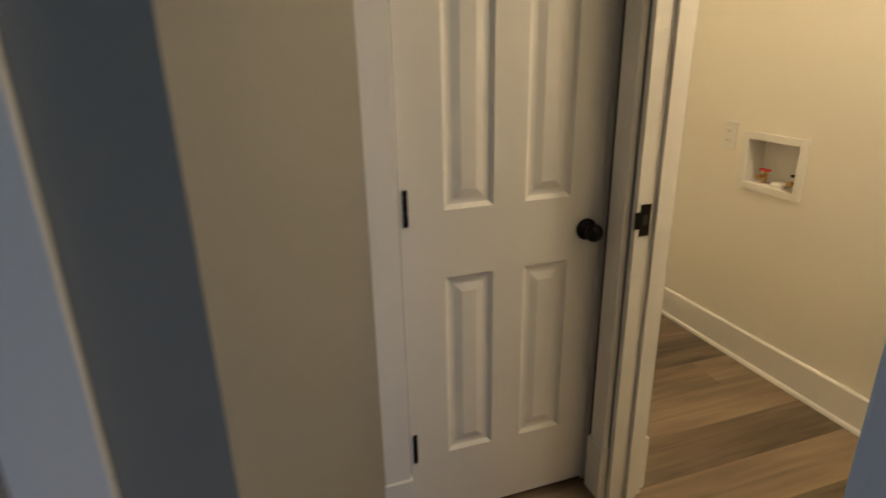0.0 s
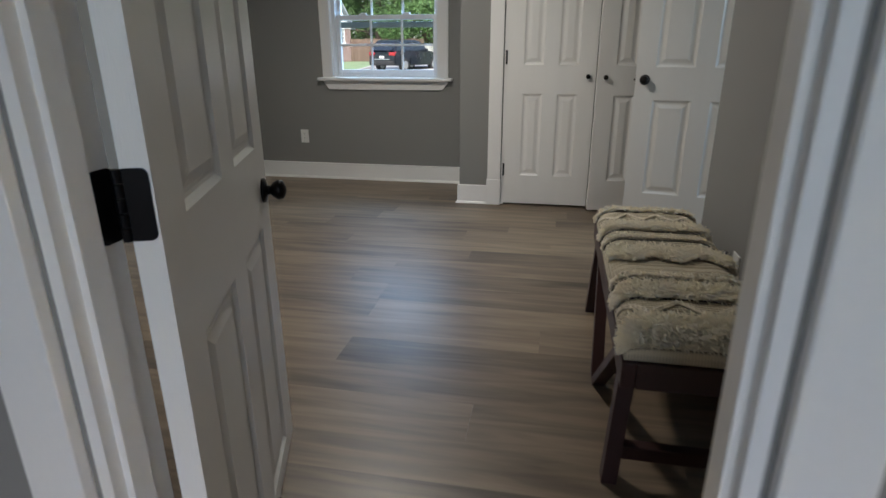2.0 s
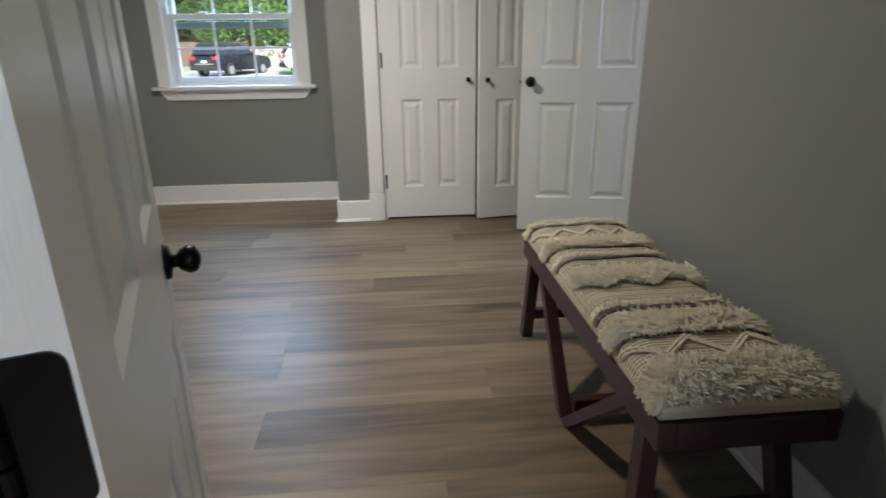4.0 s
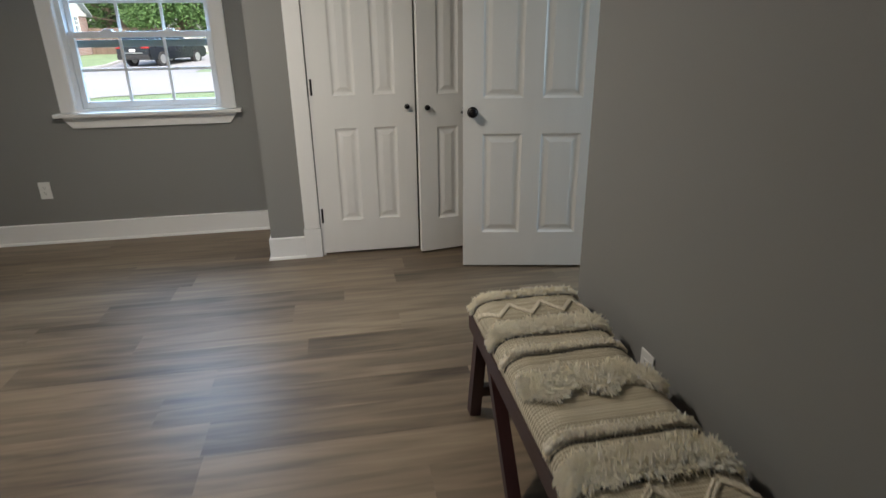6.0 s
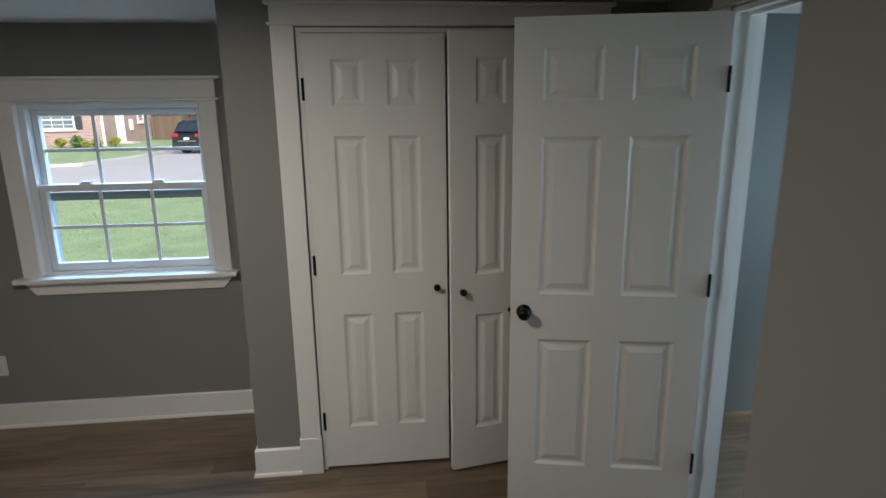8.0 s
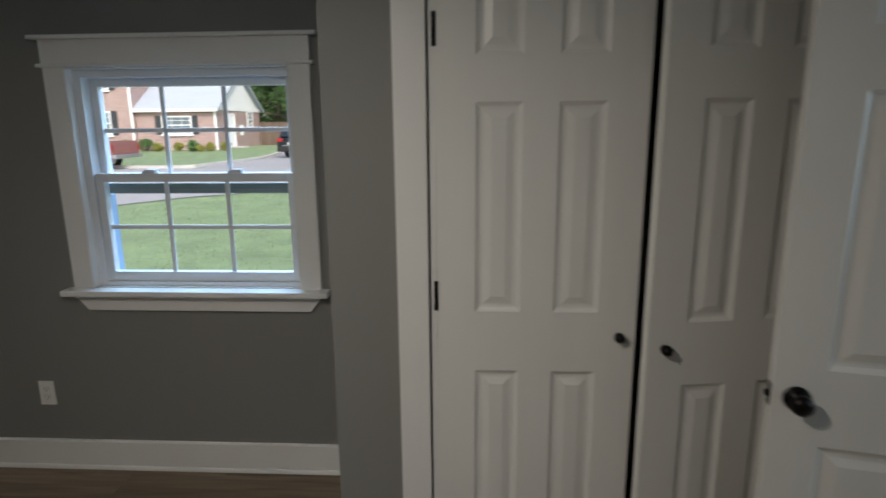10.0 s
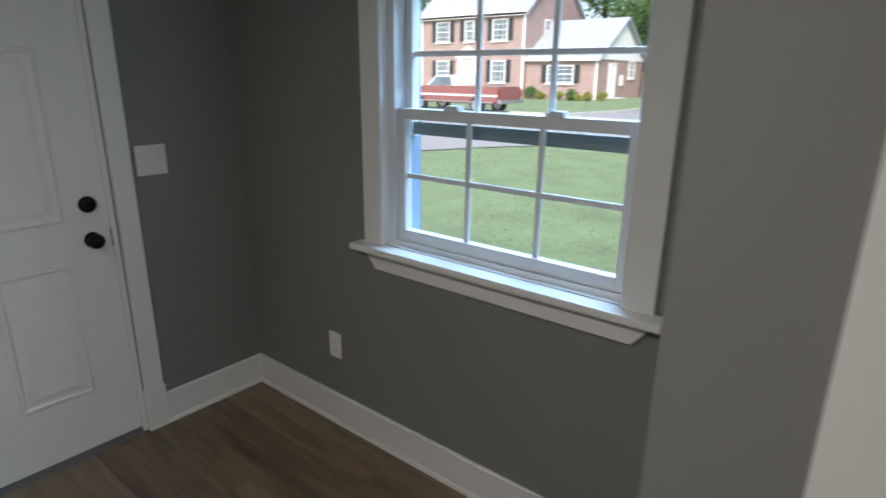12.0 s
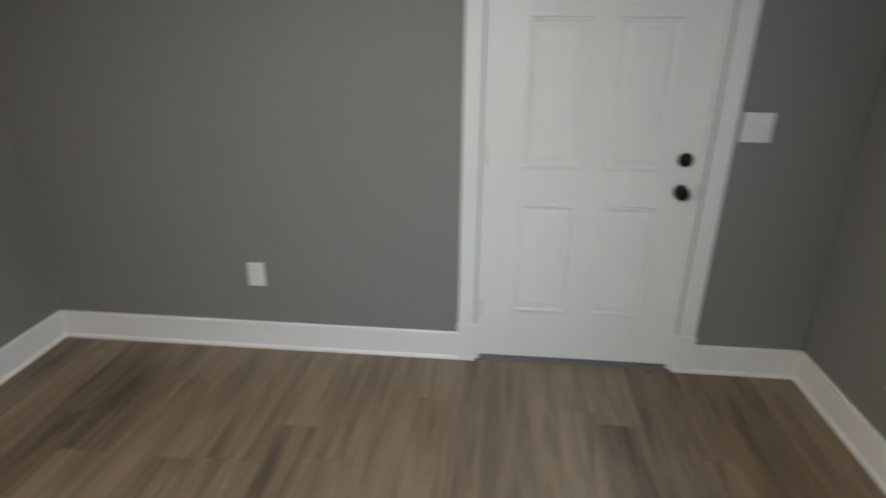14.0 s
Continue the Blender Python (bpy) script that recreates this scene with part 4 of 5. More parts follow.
def cord(points, r, material, name="cord"):
    s = Shape()
    seg = 6
    vs = []
    for k, p in enumerate(points):
        p = Vector(p)
        d = (Vector(points[min(k + 1, len(points) - 1)]) - Vector(points[max(k - 1, 0)])).normalized()
        sd = d.cross(Vector((0, 0, 1))).normalized()
        up = sd.cross(d)
        rr = r * (1.4 if k % 2 else 0.65)
        vs += [(p + (sd * math.cos(2 * math.pi * i / seg) + up * math.sin(2 * math.pi * i / seg)) * rr)[:] for i in range(seg)]
    s.add(vs, [(k * seg + i, k * seg + (i + 1) % seg, (k + 1) * seg + (i + 1) % seg, (k + 1) * seg + i) for k in range(len(points) - 1) for i in range(seg)])
    return part(name, s, material, cushion, smooth=True)


def across(y, lift=0.003, wobble=0.0, zig=0.0, period=0.11, steps=70):
    out = []
    for k in range(steps + 1):
        x = CX0 + (CX1 - CX0) * k / steps
        yy = y + wobble * noise.noise((x * 14, y * 30, 3)) + zig * (abs(((x - CX0) / period) % 1 - 0.5) * 2 - 0.5)
        yy = min(max(yy, CY0), CY1)
        out.append((x, yy, cushion_z(x, yy) + lift))
    return out


def w(v):
    """A place along the cushion, 0 at the end by the doorway."""
    return CY0 + (CY1 - CY0) * v


tuft_band(w(0.006), w(0.080), 26.0, 0.032)
tuft_band(w(0.205), w(0.270), 24.0, 0.028, zig=0.010)
tuft_band(w(0.470), w(0.535), 24.0, 0.030, zig=0.06, gap=lambda x: abs(((x - CX0) / 0.14) % 1 - 0.5) > 0.42)
tuft_band(w(0.735), w(0.785), 22.0, 0.026)
tuft_band(w(0.955), w(0.998), 22.0, 0.024)
tuft_band(w(0.325), w(0.347), 8.0, 0.014)
tuft_band(w(0.640), w(0.662), 8.0, 0.014)
for v, r in ((0.331, 0.0085), (0.342, 0.0085), (0.645, 0.0085), (0.656, 0.0085)):
    cord(across(w(v), 0.003), r, CORD, "raised_band")
for v in (0.196, 0.314, 0.630, 0.722, 0.945):
    cord(across(w(v), 0.001, wobble=0.004), 0.0022, DARK_YARN, "dark_thread")
for v, z_ in ((0.138, 0.072), (0.149, 0.072), (0.865, 0.075), (0.875, 0.075)):
    cord(across(w(v), 0.004, zig=z_, period=0.150 if v < 0.5 else 0.11), 0.0042, CORD, "zigzag_cord")


# ---- outdoors ----
def ground_z(x, y):
    """The ground rises gently away from the house."""
    if y < 9:
        return -0.16 - 0.34 * max(0.0, min(1.0, (5.5 - y) / 4.5))
    return -0.16 + 0.0085 * (min(y, 26) - 9) - 0.012 * max(0.0, min(y, 34) - 26) + 0.045 * max(0.0, min(y, 41) - 34)


def sheet(fx, lift, z_of=ground_z):
    s = Shape()
    rows = fx
    k = len(rows[0])
    s.add([(x, y, z_of(x, y) + lift) for r in rows for x, y in r], [(i * k + j, i * k + j + 1, (i + 1) * k + j + 1, (i + 1) * k + j) for i in range(len(rows) - 1) for j in range(k - 1)])
    return s


ys = [-2500, -900, -400, -120, -40, -12, 1.0, 2.5, 4.0] + [NORTH + 0.2 + 0.5 * k for k in range(100)] + [60, 80, 120, 200, 400, 900, 2500]
xs = [-2500, -900, -400, -150, -80] + [-60 + 1.5 * k for k in range(64)] + [60, 120, 400, 900, 2500]
g = sheet([[(x, y) for x in xs] for y in ys], 0)
struct("ground", g, GRASS, "mown green lawn", "lawn")


def lerp_line(pts, n):
    out = []
    seg = [math.dist(pts[i], pts[i + 1]) for i in range(len(pts) - 1)]
    tot = sum(seg)
    for k in range(n + 1):
        d = tot * k / n
        for i, l in enumerate(seg):
            if d <= l + 1e-6 or i == len(seg) - 1:
                f = d / l
                out.append((pts[i][0] + (pts[i + 1][0] - pts[i][0]) * f, pts[i][1] + (pts[i + 1][1] - pts[i][1]) * f))
                break
            d -= l
    return out


near = lerp_line([(-60, 8.0), (-16, 10.5), (-9.2, 13.4), (-8.2, 15.4), (-7.0, 16.9), (-5.0, 17.6), (10, 19), (40, 20)], 60)
far = lerp_line([(-60, 25.6), (-15.0, 25.0), (-11.8, 24.8), (-11.2, 25.1), (-6.0, 25.6), (10, 25.8), (40, 25.5)], 60)
road = sheet([[(a[0] + (b[0] - a[0]) * k / 24, a[1] + (b[1] - a[1]) * k / 24) for k in range(25)] for a, b in zip(near, far)], 0.02)
struct("road", road, CONCRETE, "pale concrete street", "road")
left = lerp_line([(-11.3, 24.6), (-11.6, 27.6), (-11.5, 30.0), (-11.8, 33.0), (-12.2, 42.0)], 24)
right = lerp_line([(-5.9, 25.6), (-6.4, 31.0), (-7.0, 36.0), (-7.4, 42.0)], 24)
drive = sheet([[(a[0] + (b[0] - a[0]) * k / 12, a[1] + (b[1] - a[1]) * k / 12) for k in range(13)] for a, b in zip(left, right)], 0.026)
struct("driveway", drive, ASPHALT, "pale grey concrete driveway beside the lawn", "driveway")
edge = lerp_line([(-45, 25.5), (-15.0, 25.1), (-12.2, 24.9), (-11.65, 25.5), (-11.7, 27.6), (-11.6, 30.0), (-11.9, 33.0), (-12.3, 42.0)], 60)
kb = Shape()
for (xa, ya), (xb, yb) in zip(edge[:-1], edge[1:]):
    kb.beam((xa, ya, ground_z(xa, ya) + 0.05), (xb, yb, ground_z(xb, yb) + 0.05), 0.16, 0.16)
struct("kerb_1", kb, KERB, "pale concrete kerb along the lawn", "kerb")
ped = Shape()
rngg = random.Random(11)
for _ in range(30000):
    x, y = rngg.uniform(-13, 4), rngg.uniform(6.0, 19.0)
    if y > min(17.2, 13.0 + 1.35 * (x + 9.4)) or x < -9.2 and y > 10.3:
        continue
    z, h, a = ground_z(x, y), rngg.uniform(0.02, 0.05), rngg.uniform(0, math.pi)
    c, sn, l = math.cos(a) * 0.007, math.sin(a) * 0.007, rngg.uniform(-0.03, 0.03)
    ped.add([(x - c, y - sn, z), (x + c, y + sn, z), (x + l, y + rngg.uniform(-0.03, 0.03), z + h)], [(0, 1, 2)])
tagged(new("grass", mesh_from("grass", ped.v, ped.f, BLADE)), "short green lawn grass", "grass", kind="stuff")

# the neighbours' brick house
house = thing("brick_house", (0, 0, 0), "two-storey red brick house with black shutters and a gabled wing", "house")
GZ = 0.22
MX0, MX1, MY0, MY1, ME = -31.4, -22.2, 39.0, 47.4, 5.68
part("main_wall", Shape().box((MX0, MY0, GZ - 0.8), (MX1, MY1, ME)).add([(MX1, MY0, ME), (MX1, MY1, ME), (MX1, (MY0 + MY1) / 2, ME + 3.3), (MX0, MY0, ME), (MX0, MY1, ME), (MX0, (MY0 + MY1) / 2, ME + 3.3)], [(0, 1, 2), (5, 4, 3)]), BRICK, house, "red brick walls")


def gable_roof(x0, x1, y0, y1, eave, ridge, over=0.3, t=0.14):
    ym = (y0 + y1) / 2
    s = Shape()
    for y, sg in ((y0, -1), (y1, 1)):
        k = (ridge - eave) / (ym - y0)
        e = (y + sg * over, eave - k * over)
        vs = [(x0 - over, e[0], e[1]), (x1 + over, e[0], e[1]), (x1 + over, ym, ridge), (x0 - over, ym, ridge)]
        vs += [(x, yy, z + t) for x, yy, z in vs]
        s.add(vs, [(3, 2, 1, 0), (4, 5, 6, 7), (0, 1, 5, 4), (1, 2, 6, 5), (2, 3, 7, 6), (3, 0, 4, 7)])
    return s


part("main_roof", gable_roof(MX0, MX1, MY0, MY1, ME + 0.05, ME + 3.4), ROOF, house, "grey shingle roof")
part("eave_board", Shape().box((MX0 - 0.2, MY0 - 0.30, ME - 0.22), (MX1 + 0.2, MY0 - 0.02, ME + 0.02)), WHITE_WOOD, house, "white eave")
WX0, WX1, WY0, WY1, WE = -22.2, -16.95, 39.0, 46.8, 2.74
part("wing_wall", Shape().box((WX0 + 0.01, WY0 + 0.3, GZ - 0.8), (WX1, WY1, WE)), BRICK, house, "red brick walls")
ym = (WY0 + 0.3 + WY1) / 2
part("wing_gable", Shape().add([(WX1, WY0 + 0.3, WE), (WX1, WY1, WE), (WX1, ym, WE + 2.40), (WX1 - 0.2, WY0 + 0.3, WE), (WX1 - 0.2, WY1, WE), (WX1 - 0.2, ym, WE + 2.40)], [(0, 1, 2), (5, 4, 3), (0, 3, 4, 1)]).box((WX1, WY0 + 0.3, WE - 0.1), (WX1 + 0.05, WY1, WE + 0.12)), WHITE_WOOD, house, "white boarded gable")
part("wing_roof", gable_roof(WX0 + 0.3, WX1, WY0 + 0.3, WY1, WE + 0.05, WE + 2.50), ROOF, house, "grey shingle roof")
part("wing_eave", Shape().box((WX0, WY0 - 0.02, WE - 0.2), (WX1 + 0.2, WY0 + 0.28, WE - 0.02)), WHITE_WOOD, house, "white eave")
for x, y, z in ((MX0 + 0.02, MY0, ME), (MX1 - 0.12, MY0, ME), (WX1 - 0.12, WY0 + 0.3, WE)):
    part("downpipe", Shape().box((x, y - 0.10, GZ - 0.2), (x + 0.14, y - 0.002, z - 0.2), 0.02), WHITE_WOOD, house, "white downpipe")


def house_window(x, y, z, wd, ht, face="front", shutters=True):
    """A sash window with frame, sill, bars and shutters on a house wall."""
    def put(a, b):
        (x0, d0, z0), (x1, d1, z1) = a, b
        if face == "front":
            return (x + x0, y - d1, z + z0), (x + x1, y - d0, z + z1)
        return (x + d0, y + x0, z + z0), (x + d1, y + x1, z + z1)
    fr = Shape()
    t = 0.09
    for a, b in (((-wd / 2, 0.0, 0), (-wd / 2 + t, 0.06, ht)), ((wd / 2 - t, 0.0, 0), (wd / 2, 0.06, ht)), ((-wd / 2 + t, 0.0, ht - t), (wd / 2 - t, 0.06, ht)), ((-wd / 2 + t, 0.0, 0), (wd / 2 - t, 0.06, t)), ((-wd / 2 + t, 0.0, ht / 2 - 0.03), (wd / 2 - t, 0.05, ht / 2 + 0.03))):
        fr.box(*put(a, b))
    w_ = part("window", fr, WHITE_WOOD, house, "white sash window")
    part("pane", Shape().box(*put((-wd / 2 + t, 0.0, t), (wd / 2 - t, 0.015, ht - t))), HOUSE_GLASS, w_, "window glass")
    part("sill", Shape().box(*put((-wd / 2 - 0.08, 0.0, -0.10), (wd / 2 + 0.08, 0.12, 0.0))), WHITE_WOOD, w_)
    bars = Shape()
    for k in (1, 2):
        xx = -wd / 2 + wd * k / 3
        bars.box(*put((xx - 0.012, 0.015, t), (xx + 0.012, 0.03, ht - t)))
    for k in (0.25, 0.75):
        bars.box(*put((-wd / 2 + t, 0.015, ht * k - 0.012), (wd / 2 - t, 0.03, ht * k + 0.012)))
    part("glazing_bars", bars, WHITE_WOOD, w_)
    if shutters:
        for sx in (-1, 1):
            a, b = sorted((sx * (wd / 2 + 0.03), sx * (wd / 2 + 0.42)))
            part("shutter", Shape().box(*put((a, 0.0, 0), (b, 0.05, ht))), SHUTTER, house, "black shutter")


for x, wd in ((-29.25, 1.25), (-26.8, 0.85), (-24.2, 1.25)):
    house_window(x, MY0, 3.9, wd, 1.42)
for x in (-29.25, -24.25):
    house_window(x, MY0, 1.12, 1.2, 1.5)
house_window(-19.55, WY0 + 0.3, 1.14, 1.95, 1.15)
house_window(MX1, 42.0, 3.9, 0.9, 1.5, "side", False)
house_window(WX1, 44.8, 1.5, 1.0, 1.15, "side", False)
dr = part("entrance", Shape().box((-27.77, MY0 - 0.12, GZ), (-27.47, MY0, 2.75)).box((-26.37, MY0 - 0.12, GZ), (-26.07, MY0, 2.75)).box((-27.92, MY0 - 0.2, 2.75), (-25.92, MY0, 3.1)).add([(-27.97, MY0 - 0.2, 3.1), (-25.87, MY0 - 0.2, 3.1), (-26.92, MY0 - 0.2, 3.6), (-27.97, MY0, 3.1), (-25.87, MY0, 3.1), (-26.92, MY0, 3.6)], [(0, 1, 2), (5, 4, 3), (0, 2, 5, 3), (1, 4, 5, 2)]), WHITE_WOOD, house, "white pedimented entrance")
part("door", Shape().box((-27.47, MY0 - 0.03, GZ), (-26.37, MY0, 2.75)), WHITE_WOOD, dr, "white front door")
sd = part("side_door", Shape().box((WX1, 41.0, GZ), (WX1 + 0.05, 42.0, 2.45)).box((WX1 + 0.05, 41.0, GZ), (WX1 + 0.09, 41.1, 2.45)).box((WX1 + 0.05, 41.9, GZ), (WX1 + 0.09, 42.0, 2.45)).box((WX1 + 0.05, 41.1, 2.35), (WX1 + 0.09, 41.9, 2.45)), WHITE_WOOD, house, "white side door")
part("step", Shape().box((WX1, 40.9, GZ - 0.3), (WX1 + 0.9, 42.1, GZ + 0.06), 0.02), KERB, house, "concrete step")
part("chimney", Shape().box((-23.1, 43.0, ME + 2.0), (-22.4, 43.8, ME + 4.3)).box((-23.2, 42.9, ME + 4.3), (-22.3, 43.9, ME + 4.45)), BRICK, house, "brick chimney")
part("meter_box", Shape().box((WX1, 42.9, 1.0), (WX1 + 0.12, 43.3, 1.7), 0.02), WHITE_WOOD, house)


def leaf_cloud(s, centre, radius, count, size, rg, squash=0.8):
    """Small leaf cards scattered through a lumpy crown, denser towards its skin."""
    for _ in range(count):
        d = Vector((rg.gauss(0, 1), rg.gauss(0, 1), rg.gauss(0, 1))).normalized()
        r = radius * (0.35 + 0.65 * rg.random() ** 0.45) * (0.82 + 0.35 * noise.noise(d * 2.2 + Vector(centre)))
        p = Vector(centre) + Vector((d.x * r, d.y * r, d.z * r * squash))
        a = Vector((rg.gauss(0, 1), rg.gauss(0, 1), rg.gauss(0, 1))).normalized()
        b = a.orthogonal().normalized()
        k = size * rg.uniform(0.6, 1.4)
        s.add([(p - a * k)[:], (p + b * k * 0.55)[:], (p + a * k)[:], (p - b * k * 0.55 + d * k * 0.2)[:]], [(0, 1, 2, 3)])


def tree(x, y, h, crown, seed, group="trees"):
    rg = random.Random(seed)
    z = ground_z(x, y)
    ob = thing("tree", (x, y, z - 0.05), "tall leafy green tree", "tree", group)
    tr = Shape().turn([(0, 0.035 * h), (h * 0.2, 0.026 * h), (h * 0.55, 0.018 * h), (h * 0.8, 0.006 * h)], (0, 0, 0), (0.02 * h, 0, h), 9)
    blobs = []
    for k in range(15):
        w_ = rg.uniform(0, 2 * math.pi)
        lv = rg.uniform(0.16, 0.95)
        rr = crown * rg.uniform(0.25, 0.85) * (1.1 - 0.55 * lv)
        p = Vector((math.cos(w_) * rr, math.sin(w_) * rr, h * lv))
        tr.beam((0, 0, h * lv * 0.75), p[:], 0.010 * h, 0.010 * h)
        blobs.append((p, crown * rg.uniform(0.34, 0.55)))
    part("trunk", tr, BARK, ob)
    cr = Shape()
    for p, r in blobs:
        leaf_cloud(cr, p, r, 620, 0.020 * h ** 0.75, rg)
    part("crown", cr, LEAF, ob)
    return ob


for k, (x, y, h, c) in enumerate(((-15.6, 50, 12, 4.8), (-11.4, 49, 11, 4.6), (-7.0, 50, 12, 5.0), (-2.6, 49, 11.5, 4.8), (-18.0, 58, 16, 6.0), (-12.5, 57, 16, 6.0), (-6.5, 59, 16, 6.2), (2.5, 50, 12, 5.0), (-23, 62, 16, 5.8), (-36.5, 46, 11, 4.0), (-28, 64, 14, 5.2), (7.5, 52, 13, 5.2), (-1, 60, 15, 6), (-13.6, 48.6, 6.5, 3.4), (-9.2, 48.4, 6.8, 3.6), (-4.8, 48.6, 6.2, 3.4), (-0.4, 48.6, 6.5, 3.4), (-17.6, 53, 9, 4.2))):
    tree(x, y, h, c, 40 + k)
rg = random.Random(5)
for k, (x, y, r, m) in enumerate(((-22.0, 38.0, 0.55, LEAF), (-20.7, 38.3, 0.60, LEAF), (-19.9, 38.1, 0.40, SHRUB), (-18.6, 38.2, 0.45, SHRUB), (-17.7, 38.2, 0.55, LEAF), (-16.6, 38.1, 0.42, SHRUB), (-15.7, 38.6, 0.38, SHRUB), (-22.8, 38.2, 0.4, SHRUB), (-17.1, 38.0, 0.34, SHRUB))):
    ob = thing("shrub", (x - 0.55, y + 0.3, ground_z(x, y)), "small rounded garden shrub by the brick house", "shrub", "house shrubs")
    s = Shape()
    for q in range(5):
        leaf_cloud(s, (rg.uniform(-0.3, 0.3) * r, rg.uniform(-0.3, 0.3) * r, r * rg.uniform(0.5, 1.0)), r * rg.uniform(0.5, 0.8), 110, 0.07, rg)
    part("foliage", s, m, ob)
    part("stem", Shape().turn([(0, 0.03), (r, 0.015)], (0, 0, -0.05), (0, 0, 1), 6), BARK, ob)

fence = thing("fence", (0, 0, 0), "weathered brown wooden board fence", "fence")
bx = mesh_from("board", Shape().box((-0.068, -0.010, 0), (0.068, 0.010, 1.75)).v, Shape().box((0, 0, 0), (1, 1, 1)).f, FENCE)
x = -16.8
rg = random.Random(3)
while x < -11.0:
    ob = new("board", bx)
    ob.parent = fence
    ob.matrix_basis = pose(x, 46.5, ground_z(x, 46.5) - 0.05 + rg.uniform(-0.02, 0.02))
    x += 0.145
for z in (0.35, 1.35):
    part("fence_rail", Shape().box((-16.9, 46.512, ground_z(0, 46.5) + z), (-11.0, 46.55, ground_z(0, 46.5) + z + 0.09)), FENCE, fence)
gate = thing("white_fence", (0, 0, 0), "pale grey board fence", "fence")
gx = mesh_from("picket", Shape().box((-0.05, -0.010, 0), (0.05, 0.010, 1.25)).v, Shape().box((0, 0, 0), (1, 1, 1)).f, KERB)
x = -10.9
while x < 4.0:
    ob = new("picket", gx)
    ob.parent = gate
    ob.matrix_basis = pose(x, 46.5, ground_z(x, 46.5) - 0.05)
    x += 0.125
for z in (0.3, 0.95):
    part("fence_rail", Shape().box((-11.0, 46.512, ground_z(0, 46.5) + z), (4, 46.55, ground_z(0, 46.5) + z + 0.08)), KERB, gate)


# ---- vehicles ----
def wheel(parent, x, y, r, wd):
    t = part("wheel", Shape().turn([(0, r * 0.62), (0, r * 0.94), (0.03, r), (wd - 0.03, r), (wd, r * 0.94), (wd, r * 0.62)], (x, y - wd / 2, r), (x, y + wd / 2, r), 24), TYRE, parent, "black tyre")
    part("rim", Shape().turn([(0, r * 0.60), (0.02, r * 0.62), (0.05, r * 0.35), (0.03, 0.02)], (x, y - wd / 2 - 0.005, r), (x, y + wd, r), 16).turn([(0, r * 0.60), (0.02, r * 0.62), (0.05, r * 0.35), (0.03, 0.02)], (x, y + wd / 2 + 0.005, r), (x, y - wd, r), 16), RIM, t, "metal wheel rim")


def suv(name, m, paint, label):
    """A sport utility vehicle, its tail at x = 0 and its nose at x = 4.8, centred on y = 0."""
    ob = thing(name, m, label, "car")
    prof = [(0.05, 0.42), (0.0, 0.62), (0.02, 1.02), (0.12, 1.10), (3.35, 1.12), (4.45, 1.02), (4.76, 0.85), (4.80, 0.48), (4.6, 0.34), (0.3, 0.34)]
    cab = [(0.10, 1.08), (0.42, 1.62), (0.75, 1.72), (2.3, 1.72), (2.75, 1.62), (3.45, 1.10)]
    def slab(pr, hw, tuck):
        n = len(pr)
        vs = []
        for sg in (-1, 1):
            for px, pz in pr:
                vs.append((px, sg * (hw - tuck * max(0.0, pz - 1.05)), pz))
        s = Shape().add(vs, [tuple(range(n)), tuple(reversed(range(n, 2 * n)))] + [(i, i + n, (i + 1) % n + n, (i + 1) % n) for i in range(n)])
        bm = bmesh.new()
        me = mesh_from("tmp", s.v, s.f, paint)
        bm.from_mesh(me)
        bmesh.ops.bevel(bm, geom=bm.edges[:], offset=0.055, segments=2, affect="EDGES")
        out = Shape()
        bm.verts.index_update()
        out.add([v.co[:] for v in bm.verts], [[v.index for v in f.verts] for f in bm.faces])
        bm.free()
        bpy.data.meshes.remove(me)
        return out
    part("body", slab(prof, 0.94, 0.0), paint, ob, smooth=False)
    part("cabin", slab(cab, 0.90, 0.22), paint, ob)
    part("rear_window", Shape().add([(0.135, -0.66, 1.16), (0.135, 0.66, 1.16), (0.385, 0.58, 1.56), (0.385, -0.58, 1.56)], [(0, 3, 2, 1)]).moved(pose(-0.015, 0, 0)), CAR_GLASS, ob, "dark rear window")
    for sg in (-1, 1):
        part("side_window", Shape().box((0.55, sg * 0.80 - 0.01, 1.17), (1.35, sg * 0.80 + 0.03 * sg + 0.01, 1.55)).box((1.42, sg * 0.80 - 0.01, 1.17), (2.2, sg * 0.80 + 0.03 * sg + 0.01, 1.58)).box((2.27, sg * 0.80 - 0.01, 1.17), (2.95, sg * 0.80 + 0.03 * sg + 0.01, 1.48)), CAR_GLASS, ob, "dark side windows")
        part("tail_lamp", Shape().box((-0.02, sg * 0.72 - 0.19, 0.88), (0.25, sg * 0.72 + 0.19 if sg > 0 else sg * 0.72 + 0.19, 1.06), 0.03), TAIL, ob, "red tail lamp")
        part("mirror", Shape().box((2.85, sg * 1.02 - 0.09, 1.08), (3.0, sg * 1.02 + 0.09, 1.25), 0.03), paint, ob)
    part("trim_strip", Shape().box((-0.025, -0.55, 0.66), (0.02, 0.55, 0.70)), RIM, ob, "bright trim strip")
    part("number_plate", Shape().box((-0.02, -0.16, 0.74), (0.01, 0.16, 0.86)), CAR_WHITE, ob)
    part("bumper", Shape().box((-0.06, -0.88, 0.36), (0.2, 0.88, 0.60), 0.05), TYRE, ob, "black bumper")
    for x in (0.95, 3.85):
        for sg in (-1, 1):
            wheel(ob, x, sg * 0.84, 0.37, 0.24)
    return ob


